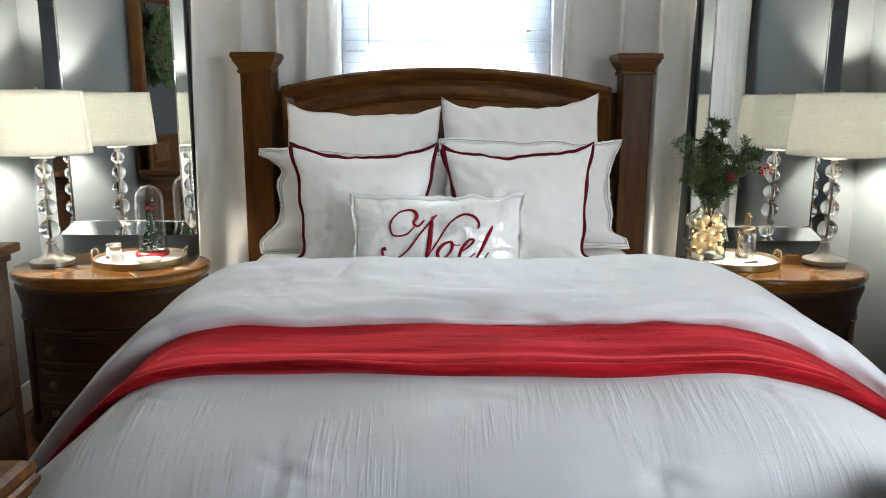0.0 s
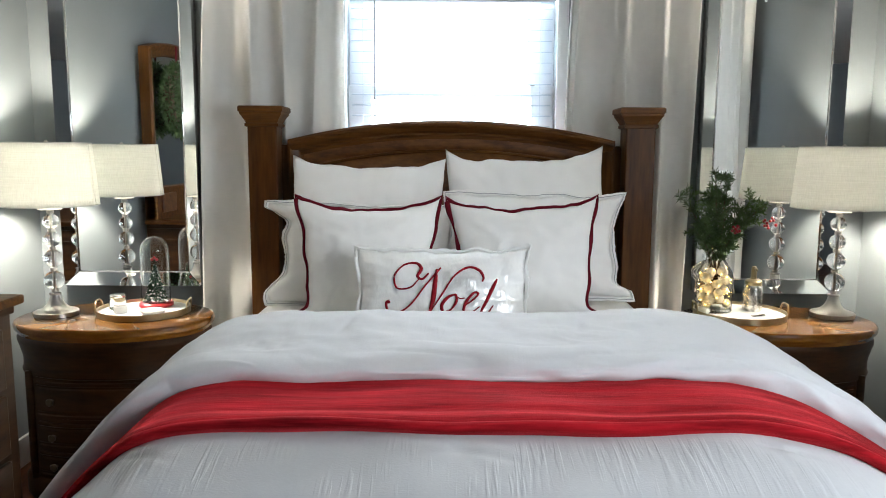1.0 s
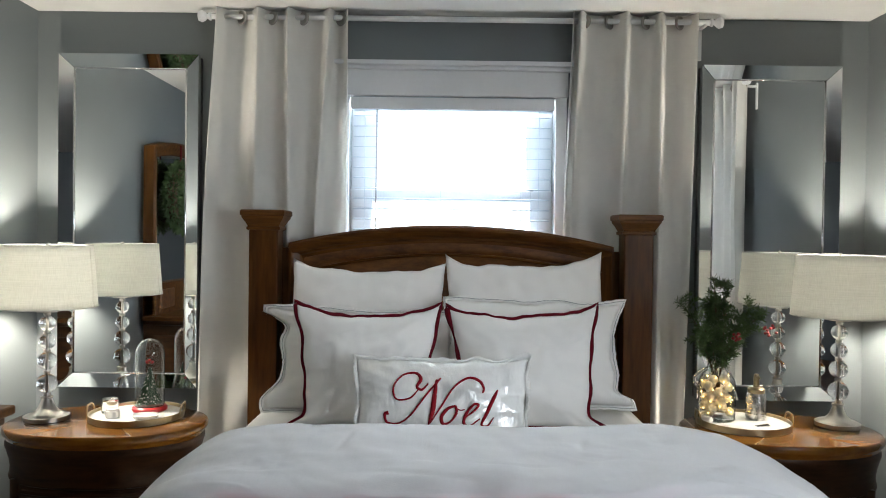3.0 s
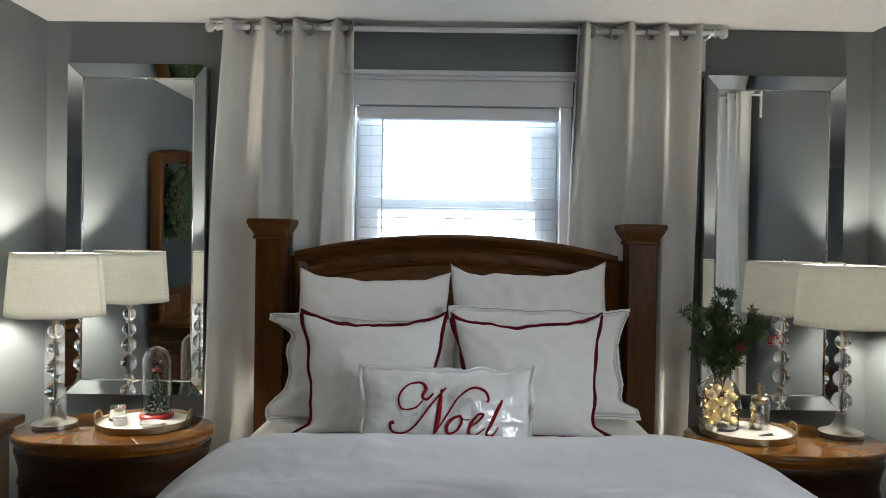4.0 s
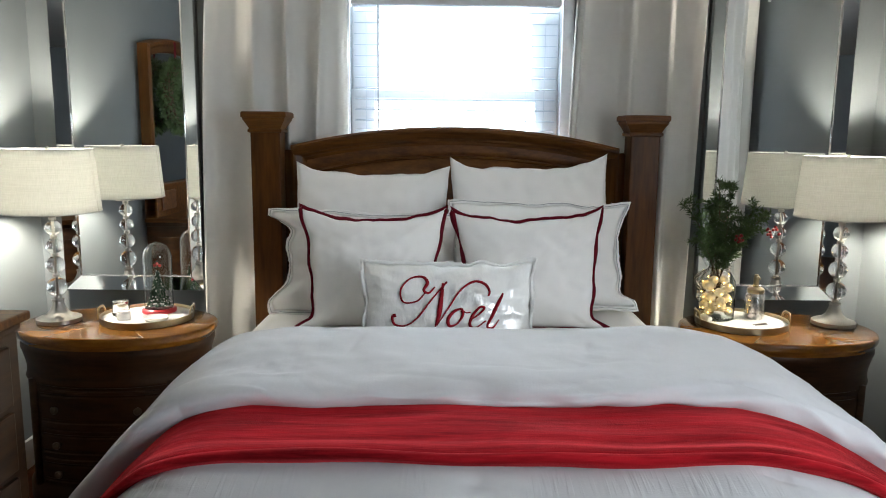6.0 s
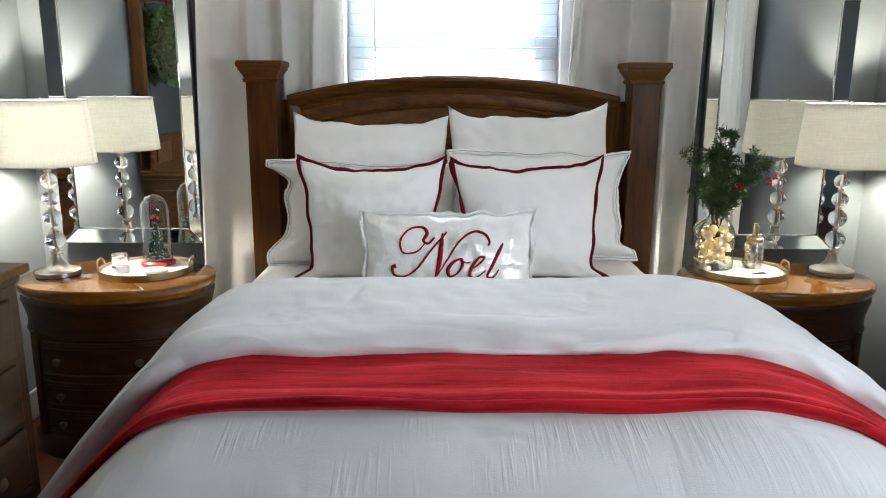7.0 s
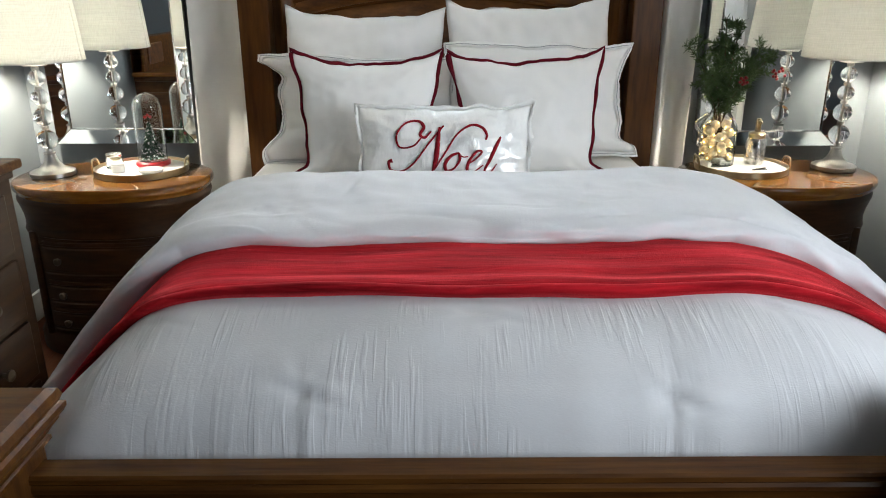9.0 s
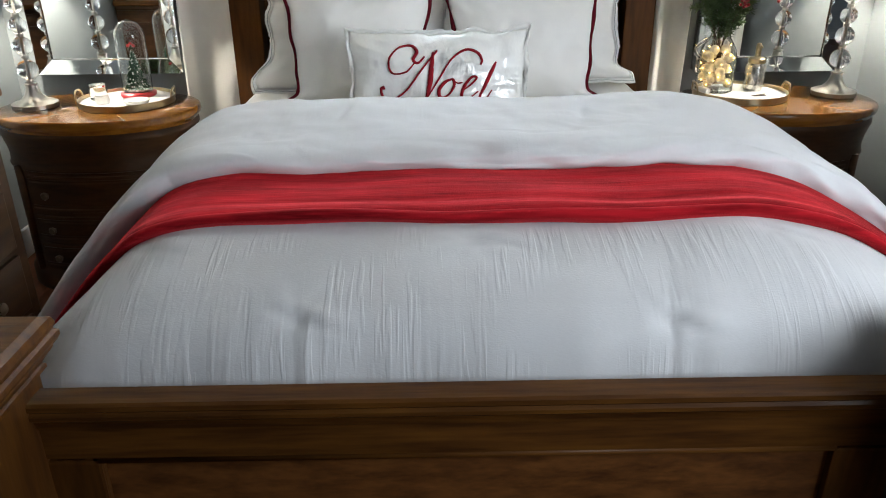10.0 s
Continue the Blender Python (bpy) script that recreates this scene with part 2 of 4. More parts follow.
def lathe(name, profile, material, segments=40, sides=None, rx=1.0, ry=1.0, power=2.0, smooth=True):
    """Turns (radius, height) pairs about z; with rx, ry and power the round becomes an oval; sides=4 gives a square turning."""
    verts, faces = [], []
    n = sides or segments
    for r, z in profile:
        for i in range(n):
            a = 2 * math.pi * (i + (0.5 if sides else 0)) / n
            c, s = math.cos(a), math.sin(a)
            if sides == 4:
                c, s = math.copysign(1, c), math.copysign(1, s)
            else:
                c, s = math.copysign(abs(c) ** (2 / power), c), math.copysign(abs(s) ** (2 / power), s)
            verts.append((r * rx * c, r * ry * s, z))
    for j in range(len(profile) - 1):
        for i in range(n):
            k = (i + 1) % n
            faces.append((j * n + i, j * n + k, (j + 1) * n + k, (j + 1) * n + i))
    if profile[0][0] > 1e-5:
        faces.append(tuple(range(n))[::-1])
    if profile[-1][0] > 1e-5:
        faces.append(tuple((len(profile) - 1) * n + i for i in range(n)))
    me = data_of(name, verts, faces, material, False)
    if smooth:
        me.shade_smooth()
        me.set_sharp_from_angle(angle=radians(40))
    return me


def ball(name, r, material, sub=3, squash=1.0):
    bm = bmesh.new()
    bmesh.ops.create_icosphere(bm, subdivisions=sub, radius=r)
    for v in bm.verts:
        v.co.z *= squash
    me = bpy.data.meshes.new(name)
    bm.to_mesh(me)
    bm.free()
    me.materials.append(material)
    me.shade_smooth()
    return me


def tube(name, path, radius, material, sides=8, closed=False, flat=1.0):
    """A tube along points; radius a number or one per point. flat squashes it along its second axis."""
    pts = [Vector(p) for p in path]
    n = len(pts)
    rad = radius if isinstance(radius, (list, tuple)) else [radius] * n
    verts, faces = [], []
    up = Vector((0.13, 0.21, 0.97))
    for i, p in enumerate(pts):
        a, b = pts[(i - 1) % n if closed else max(i - 1, 0)], pts[(i + 1) % n if closed else min(i + 1, n - 1)]
        d = (b - a).normalized()
        side = d.cross(up)
        if side.length < 0.05:
            side = d.cross(Vector((1, 0, 0)))
        side.normalize()
        top = side.cross(d).normalized()
        for k in range(sides):
            w = 2 * math.pi * k / sides
            verts.append(p + side * math.cos(w) * rad[i] * flat + top * math.sin(w) * rad[i])
    for i in range(n if closed else n - 1):
        j = (i + 1) % n
        for k in range(sides):
            l = (k + 1) % sides
            faces.append((i * sides + k, i * sides + l, j * sides + l, j * sides + k))
    if not closed:
        faces += [tuple(range(sides))[::-1], tuple((n - 1) * sides + k for k in range(sides))]
    return data_of(name, verts, faces, material, True)


def sheet(name, rows, material, smooth=True):
    """A grid of points, row by row."""
    w = len(rows[0])
    verts = [v for r in rows for v in r]
    faces = [(j * w + i, j * w + i + 1, (j + 1) * w + i + 1, (j + 1) * w + i) for j in range(len(rows) - 1) for i in range(w - 1)]
    return data_of(name, verts, faces, material, smooth)


def thicken(ob, d, offset=-1):
    mod = ob.modifiers.new("thickness", "SOLIDIFY")
    mod.thickness, mod.offset = d, offset
    return ob


def curve_at(table, x):
    """Smooth value of a table of (x, value) pairs."""
    xs, ys = [p[0] for p in table], [p[1] for p in table]
    if x <= xs[0]:
        return ys[0]
    if x >= xs[-1]:
        return ys[-1]
    i = next(k for k in range(len(xs) - 1) if x <= xs[k + 1])
    def slope(k):
        if k == 0 or k == len(xs) - 1:
            j = min(k, len(xs) - 2)
            return (ys[j + 1] - ys[j]) / (xs[j + 1] - xs[j])
        return (ys[k + 1] - ys[k - 1]) / (xs[k + 1] - xs[k - 1])
    h = xs[i + 1] - xs[i]
    u = (x - xs[i]) / h
    return ((2 * u ** 3 - 3 * u ** 2 + 1) * ys[i] + (u ** 3 - 2 * u ** 2 + u) * h * slope(i)
            + (-2 * u ** 3 + 3 * u ** 2) * ys[i + 1] + (u ** 3 - u ** 2) * h * slope(i + 1))


def nz(x, y, z=0.0):
    return noise.noise(Vector((x, y, z)))


# ---- room ----
XL, XR, YB, YF, ZC = -1.905, 1.90, 0.13, -6.6, 2.492
WX, WZ0, WZ1 = 0.475, 0.95, 2.122


def wall(name, pieces, label):
    ob = tagged(new(name), label, "wall", kind="structure")
    for lo, hi in pieces:
        part("wall_section", box("wall_section", lo, hi, WALL, 0), ob)
    return ob


T = 0.14
wall("wall_north", [((XL - T, YB, 0), (-WX, YB + T, ZC)), ((WX, YB, 0), (XR + T, YB + T, ZC)),
                    ((-WX, YB, 0), (WX, YB + T, WZ0)), ((-WX, YB, WZ1), (WX, YB + T, ZC))], "blue-grey painted bedroom wall with a window")
wall("wall_west", [((XL - T, YF, 0), (XL, YB, ZC))], "blue-grey painted side wall behind a dresser")
wall("wall_east", [((XR, -1.95, 0), (XR + T, YB, ZC)), ((XR, YF, 0), (XR + T, -4.15, ZC)),
                   ((XR, -4.15, 0), (XR + T, -1.95, 0.9)), ((XR, -4.15, 2.1), (XR + T, -1.95, ZC))], "blue-grey painted side wall with a window")
wall("wall_south", [((XL - T, YF - T, 0), (XR + T, YF, ZC))], "blue-grey painted wall behind the camera")
tagged(part("ceiling", box("ceiling", (XL - T, YF - T, ZC), (XR + T, YB + T, ZC + 0.1), CEIL, 0)), "plain white painted ceiling", "ceiling", kind="structure")
floor = tagged(part("floor", box("floor", (XL - T, YF - T, -0.1), (XR + T, YB + T, -0.004), OAK_DARK, 0)), "red-brown wooden plank floor", "floor", kind="structure")
for name, lo, hi in (("baseboard_north", (XL, YB - 0.016, 0), (XR, YB, 0.13)), ("baseboard_west", (XL, YF, 0), (XL + 0.016, YB - 0.016, 0.13)),
                     ("baseboard_east", (XR - 0.016, YF, 0), (XR, YB - 0.016, 0.13))):
    tagged(part(name, box(name, lo, hi, TRIM, 0.004)), "white painted baseboard", "baseboard", kind="structure")


# ---- window with blind ----
def build_window():
    w = tagged(new("window_1"), "white sash window with a white casing", "window", kind="structure")
    f = 0.105
    part("side_casing", box("side_casing", (-WX - 0.045, f, WZ0 - 0.05), (-WX + 0.004, YB, WZ1), TRIM), w)
    part("side_casing", box("side_casing", (WX - 0.004, f, WZ0 - 0.05), (WX + 0.045, YB, WZ1), TRIM), w)
    part("head_casing", box("head_casing", (-WX - 0.05, f - 0.004, WZ1), (WX + 0.05, YB, 2.238), TRIM), w)
    part("crown_moulding", box("crown_moulding", (-WX - 0.06, f - 0.02, 2.238), (WX + 0.06, YB, 2.256), TRIM, 0.006), w)
    part("cap_moulding", box("cap_moulding", (-WX - 0.07, f - 0.035, 2.256), (WX + 0.07, YB, 2.277), TRIM, 0.005), w)
    part("window_sill", box("window_sill", (-WX - 0.06, f - 0.04, WZ0 - 0.08), (WX + 0.06, YB + 0.06, WZ0 - 0.05), TRIM), w)
    y0, y1 = YB + 0.075, YB + 0.115
    for sash, zl, zh, dy in (("upper_sash", 1.64, WZ1 - 0.01, 0.035), ("lower_sash", WZ0, 1.70, 0.0)):
        wide, head = (0.125, 0.092) if sash == "upper_sash" else (0.106, 0.055)
        s = part(sash, box(sash, (-WX, y0 + dy, zl), (-WX + wide, y1 + dy, zh), TRIM), w)
        part("stile", box("stile", (WX - wide, y0 + dy, zl), (WX, y1 + dy, zh), TRIM), s)
        part("rail", box("rail", (-WX + wide - 0.005, y0 + dy + 0.002, zl), (WX - wide + 0.005, y1 + dy - 0.002, zl + 0.055), TRIM), s)
        part("rail", box("rail", (-WX + wide - 0.005, y0 + dy + 0.002, zh - head), (WX - wide + 0.005, y1 + dy - 0.002, zh), TRIM), s)
        g = part("pane", box("pane", (-WX + wide - 0.005, y0 + dy + 0.016, zl + 0.05), (WX - wide + 0.005, y0 + dy + 0.022, zh - 0.05), PANE, 0), s)
        g.visible_shadow = False
    part("sash_lock", box("sash_lock", (0.365, y0 - 0.008, 1.70), (0.385, y0 + 0.02, 1.710), NICKEL, 0.003), w)
    b = thing("window_blind", "white slatted blind lowered over the window", "window blind")
    part("headrail", box("headrail", (-0.458, 0.122, 2.060), (0.462, 0.185, 2.121), BLIND, 0.004), b)
    part("valance", box("valance", (-0.466, 0.112, 2.062), (0.466, 0.120, 2.115), TRIM, 0.003), b)
    slat = box("slat", (-0.452, -0.024, -0.0014), (0.452, 0.024, 0.0014), BLIND, 0)
    for i in range(22):
        part("slat", slat, b, pose(0, 0.158, 2.036 - 0.0475 * i, 7, 0, 0))
    part("bottom_rail", box("bottom_rail", (-0.452, 0.134, 0.99), (0.452, 0.182, 1.005), BLIND, 0.003), b)
    for x in (-0.40, -0.05, 0.32, 0.40):
        part("ladder_cord", tube("ladder_cord", [(x, 0.134, 1.0), (x, 0.134, 2.06)], 0.001, BLIND, 5), b)
    part("tilt_wand", tube("tilt_wand", [(-0.345, 0.118, 1.25), (-0.345, 0.118, 2.06)], 0.0035, GREYTRIM, 6), b)


build_window()
w2 = tagged(new("window_2"), "white framed side window", "window", kind="structure")
for lo, hi in (((XR, -4.15, 0.9), (XR + T, -4.09, 2.1)), ((XR, -2.01, 0.9), (XR + T, -1.95, 2.1)), ((XR, -4.09, 0.9), (XR + T, -2.01, 0.96)), ((XR, -4.09, 2.04), (XR + T, -2.01, 2.1))):
    part("window_frame", box("window_frame", lo, hi, TRIM), w2)


# ---- curtains ----
ROD_Y, ROD_Z = 0.055, 2.455


def curtain(edges, rings, label, seed=0):
    """Eyelet panel. edges: (x at the top, x at mid height, x at the floor) of its left side, of each fold that comes forward, and of its right side."""
    c = thing("curtain", label, "curtain", group="curtains at the window")
    per, rows, last = 36, [], len(edges) - 1
    for j in range(44):
        v = j / 43
        z = 2.486 + (0.015 - 2.486) * v
        at = [curve_at([(0.0, e[0]), (0.40, e[1]), (1.0, e[2])], v) for e in edges]
        row = []
        for i in range(last * per + 1):
            k = min(i // per, last - 1)
            u = i / per - k
            c1 = math.cos(math.pi * u)
            ridge = 0.62 * abs(c1) ** 14 + 0.38 * c1 * c1
            gather = 1 - 0.35 * v + 0.25 * nz(k * 3.1, v * 1.5, seed)
            x = at[k] + (at[k + 1] - at[k]) * u + 0.006 * nz(i * 0.02, v * 2.5, seed + 5) * v
            y = ROD_Y + 0.028 - 0.078 * ridge * gather + 0.006 * nz(i * 0.03, v * 2.2, seed + 3) * min(1, v * 3)
            row.append((x, y, z))
        rows.append(row)
    cloth = part("cloth", sheet("cloth", rows, CURTAIN), c)
    thicken(cloth, 0.002, 0)
    ring = lathe("grommet", [(0.021, -0.004), (0.030, -0.004), (0.032, 0), (0.030, 0.004), (0.021, 0.004), (0.019, 0), (0.021, -0.004)], NICKEL, 24)
    for x, turn in rings:
        part("grommet", ring, c, pose(x, ROD_Y, ROD_Z - 0.004, 0, 90, turn))
    return c


curtain([(-1.050, -1.107, -1.135), (-0.867, -0.880, -0.890), (-0.732, -0.727, -0.735), (-0.549, -0.607, -0.630), (-0.470, -0.468, -0.462)],
        [(-0.950, 50), (-0.812, 50), (-0.672, 50), (-0.505, 50)], "white satin grommet curtain panel beside a wall mirror", 1)
curtain([(0.530, 0.500, 0.490), (0.562, 0.530, 0.520), (0.769, 0.752, 0.745), (0.920, 0.927, 0.925), (1.083, 1.067, 1.040)],
        [(0.585, 50), (0.697, -50), (0.860, -50), (1.010, -50)], "white satin grommet curtain panel over a nightstand corner", 2)
side = curtain([(-0.27, -0.27, -0.27), (-0.20, -0.19, -0.18), (-0.04, -0.05, -0.04), (0.10, 0.11, 0.10), (0.27, 0.27, 0.27)],
               [(-0.235, 50), (-0.11, 50), (0.04, 50), (0.18, 50)], "white satin grommet curtain panel at the side window", 3)
side.matrix_world = pose(XR - 0.105 - ROD_Y, -1.39, 0, 0, 0, -90)
FINIAL = [(0.013, 0), (0.018, 0.004), (0.018, 0.012), (0.011, 0.016), (0.011, 0.022), (0.021, 0.032), (0.026, 0.044), (0.021, 0.058), (0.0, 0.065)]
srod = thing("curtain_rod", "white curtain rod over the side window", "curtain rod")
part("pole", tube("pole", [(XR - 0.105, -4.3, ROD_Z), (XR - 0.105, -1.13, ROD_Z)], 0.0125, TRIM, 16), srod)
part("finial", lathe("finial", FINIAL, TRIM, 20), srod, pose(XR - 0.105, -1.135, ROD_Z, -90, 0, 0))
part("bracket", box("bracket", (XR - 0.012, -1.196, 2.30), (XR, -1.174, 2.462), TRIM), srod)
part("bracket_arm", box("bracket_arm", (XR - 0.12, -1.193, 2.434), (XR - 0.01, -1.177, 2.447), TRIM), srod)
rod = thing("curtain_rod", "white wooden curtain rod with round finials", "curtain rod")
part("pole", tube("pole", [(-1.09, ROD_Y, ROD_Z), (1.15, ROD_Y, ROD_Z)], 0.0125, TRIM, 16), rod)
for s, end, at in ((-1, 1.085, -1.060), (1, 1.145, 1.122)):
    part("finial", lathe("finial", FINIAL, TRIM, 20), rod, pose(s * end, ROD_Y, ROD_Z, 0, s * 90, 0))
    part("bracket", box("bracket", (at - 0.011, 0.118, 2.30), (at + 0.011, YB, 2.462), TRIM), rod)
    part("bracket_arm", box("bracket_arm", (at - 0.008, ROD_Y - 0.015, 2.434), (at + 0.008, 0.12, 2.447), TRIM), rod)


# ---- wall mirrors ----
def wall_mirror(x0, x1, z0, z1, label):
    """Rectangular mirror whose frame is four mirrored strips that slope in to the field."""
    w, yo, yi = 0.062, 0.086, 0.1085
    m = thing("wall_mirror", label, "mirror", group="mirrors over the nightstands")
    part("backing", box("backing", (x0 + 0.003, yo + 0.003, z0 + 0.003), (x1 - 0.003, YB - 0.002, z1 - 0.003), BLACK, 0.002), m)
    field = part("mirror_glass", box("mirror_glass", (x0 + w, yi - 0.030, z0 + w), (x1 - w, yi - 0.026, z1 - w), MIRROR, 0), m)
    d = 0.030
    o = [(x0, z0), (x1, z0), (x1, z1), (x0, z1)]
    q = [(x0 + w, z0 + w), (x1 - w, z0 + w), (x1 - w, z1 - w), (x0 + w, z1 - w)]
    for k, name in enumerate(("bottom_strip", "side_strip", "top_strip", "side_strip")):
        l = (k + 1) % 4
        top = [(o[k][0], yo - d, o[k][1]), (o[l][0], yo - d, o[l][1]), (q[l][0], yi - d - 0.002, q[l][1]), (q[k][0], yi - d - 0.002, q[k][1])]
        low = [(a, y + 0.012 + (0.02 if i < 2 else 0), c) for i, (a, y, c) in enumerate(top)]
        cx, cz = sum(v[0] for v in top) / 4, sum(v[2] for v in top) / 4
        shrink = lambda vs: [(cx + (a - cx) * 0.9965, y, cz + (c - cz) * 0.9965) for a, y, c in vs]
        verts = shrink(top) + shrink(low)
        faces = [(0, 1, 2, 3), (7, 6, 5, 4), (0, 4, 5, 1), (1, 5, 6, 2), (2, 6, 7, 3), (3, 7, 4, 0)]
        part(name, data_of(name, verts, faces, MIRROR), m)
    b = 0.004
    for k in range(4):
        l = (k + 1) % 4
        part("bead", tube("bead", [(q[k][0], yi - d - 0.004, q[k][1]), (q[l][0], yi - d - 0.004, q[l][1])], 0.0028, CHROME, 6), m)
    return m


wall_mirror(-1.772, -1.143, 0.780, 2.284, "tall wall mirror with a silvered sloping frame beside white curtains")
wall_mirror(1.118, 1.744, 0.762, 2.268, "tall wall mirror with a silvered sloping frame behind pine greenery")


# ---- bed ----
def sweep(name, path, profile, material):
    """Pushes an open (side, depth) profile along a path in the xz plane; side points to the path's right."""
    rows = []
    n = len(path)
    for i, (x, z) in enumerate(path):
        a, b = path[max(i - 1, 0)], path[min(i + 1, n - 1)]
        t = Vector((b[0] - a[0], b[1] - a[1])).normalized()
        rows.append([(x + t.y * s, d, z - t.x * s) for s, d in profile])
    me = sheet(name, rows, material, False)
    me.shade_smooth()
    me.set_sharp_from_angle(angle=radians(35))
    return me


def bed_post(bed, x, y, h, depth, foot):
    w = 0.075 if foot else 0.0625
    me = box("post", (-w, -depth, 0), (w, depth, h - 0.078), OAK_V, 0.006)
    p = part("post", me, bed, pose(x, y, 0))
    k = depth / w
    prof = [(w + 0.002, -0.012), (w + 0.009, -0.008), (w + 0.009, 0.002), (w + 0.004, 0.006), (w + 0.010, 0.018), (w + 0.020, 0.034), (w + 0.026, 0.042),
            (w + 0.026, 0.050), (w + 0.032, 0.053), (w + 0.032, 0.070), (w + 0.027, 0.076), (0.0, 0.079)]
    if foot:
        prof = [(w + 0.002, -0.030), (w + 0.009, -0.027), (w + 0.009, -0.019), (w + 0.005, -0.015), (w + 0.012, -0.004), (w + 0.020, 0.006), (w + 0.020, 0.013), (w + 0.026, 0.016),
                (w + 0.030, 0.024), (w + 0.030, 0.034), (w + 0.024, 0.040), (w + 0.028, 0.050), (w + 0.024, 0.064), (w + 0.012, 0.073), (0.0, 0.077)]
    part("post_cap", lathe("post_cap", prof, OAK_H, sides=4, ry=k * 0.97, smooth=False), p, pose(0, 0, h - 0.078))


def build_bed():
    bed = thing("bed", "brown wooden panel bed with square capped posts", "bed")
    for s in (-1, 1):
        bed_post(bed, s * 0.8045, -0.052, 1.588, 0.058, False)
        part("headboard_joint", box("headboard_joint", (s * 0.725 - 0.022, -0.020, 0.40), (s * 0.725 + 0.022, 0.020, 1.425), OAK_V, 0.003), bed)
        bed_post(bed, s * 0.866 + 0.026, -2.236, 0.772, 0.110, True)
    arch = lambda x: 1.445 + 0.086 * (1 - (abs(x) / 0.715) ** 2.1)
    side = [(-0.71 + 1.42 * i / 60) for i in range(61)]
    crown = [(0.0, 0.02), (0.0, -0.045), (0.010, -0.058), (0.022, -0.058), (0.030, -0.050), (0.040, -0.046), (0.052, -0.030), (0.060, -0.028), (0.066, -0.020), (0.078, -0.018), (0.078, 0.02)]
    part("arched_crown_rail", sweep("arched_crown_rail", [(x, arch(x)) for x in side], crown, OAK_H), bed)
    stile = [(0.0, 0.02), (0.0, -0.040), (0.012, -0.046), (0.020, -0.036), (0.040, -0.030), (0.050, -0.026), (0.060, -0.014), (0.074, -0.012), (0.074, 0.02)]
    part("stile", sweep("stile", [(-0.712, 0.45), (-0.712, 1.442)], stile, OAK_V), bed)
    part("stile", sweep("stile", [(0.712, 1.442), (0.712, 0.45)], stile, OAK_V), bed)
    low = [x * 0.93 for x in side]
    band = [[(x, -0.012, arch(x) - 0.066), (x, -0.014, arch(x) - 0.10), (x, -0.012, arch(x) - 0.122), (x, -0.004, arch(x) - 0.126)] for x in low]
    part("burl_band", sheet("burl_band", band, BURL), bed)
    bead = [(x * 0.91, -0.008, arch(x) - 0.130) for x in side]
    part("panel_bead", tube("panel_bead", bead, 0.007, OAK_H, 8), bed)
    field = [[(x * 0.95, 0.004, z if z < 1 else arch(x * 0.95) - 0.04) for z in (0.40, 2)] for x in side]
    thicken(part("headboard_panel", sheet("headboard_panel", field, BURL), bed, pose(0, 0.004, 0)), 0.015)
    # footboard
    prof = [(-2.138, 0.485), (-2.134, 0.629), (-2.139, 0.636), (-2.190, 0.637), (-2.195, 0.632), (-2.195, 0.622), (-2.190, 0.617), (-2.194, 0.610), (-2.194, 0.602), (-2.185, 0.594), (-2.180, 0.581), (-2.179, 0.574), (-2.174, 0.572), (-2.175, 0.506)]
    part("foot_rail", sheet("foot_rail", [[(x, y, z) for y, z in prof] for x in (-0.785, -0.3, 0.1, 0.5, 0.84)], OAK_H, False), bed)
    part("foot_burl_band", box("foot_burl_band", (-0.785, -2.170, 0.501), (0.84, -2.136, 0.574), BURL, 0.003), bed)
    part("foot_moulding", tube("foot_moulding", [(-0.675, -2.168, 0.498), (0.685, -2.168, 0.498)], 0.008, OAK_H, 8), bed)
    part("footboard_panel", box("footboard_panel", (-0.69, -2.158, 0.10), (0.70, -2.134, 0.501), BURL, 0.003), bed)
    for s in (-1, 1):
        part("foot_stile", box("foot_stile", (s * 0.735 + 0.006 - 0.06, -2.174, 0.10), (s * 0.735 + 0.006 + 0.06, -2.134, 0.498), OAK_V, 0.006), bed)
        part("side_rail", box("side_rail", (s * 0.775 - 0.014, -2.10, 0.22), (s * 0.775 + 0.014, -0.10, 0.40), OAK_H, 0.005), bed)
    part("foot_lower_rail", box("foot_lower_rail", (-0.785, -2.177, 0.06), (0.795, -2.132, 0.12), OAK_H, 0.005), bed)
    part("slat_base", box("slat_base", (-0.76, -2.10, 0.24), (0.76, -0.06, 0.28), OAK_H, 0.004), bed)


build_bed()
part("mattress", box("mattress", (-0.75, -2.03, 0.28), (0.75, -0.06, 0.68), SHEET, 0.09, 5))
tagged(bpy.data.objects["mattress"], "white thick mattress in the wooden bed", "mattress")

# cross section of the bedding: way across, fall below the middle
LEFT = [(0, 0), (0.24, 0.0), (0.42, 0.002), (0.56, 0.008), (0.66, 0.026), (0.74, 0.062), (0.83, 0.140), (0.92, 0.245), (1.0, 0.345), (1.09, 0.45), (1.17, 0.545)]
RIGHT = [(0, 0), (0.30, 0.0), (0.50, -0.006), (0.64, -0.006), (0.745, 0.006), (0.84, 0.032), (0.935, 0.078), (1.03, 0.137), (1.135, 0.222), (1.24, 0.322), (1.35, 0.43)]
TOP = [(-2.131, 0.445), (-2.118, 0.585), (-2.091, 0.676), (-2.030, 0.737), (-1.939, 0.778), (-1.818, 0.806), (-1.618, 0.817), (-1.468, 0.818), (-1.218, 0.813), (-0.918, 0.806)]


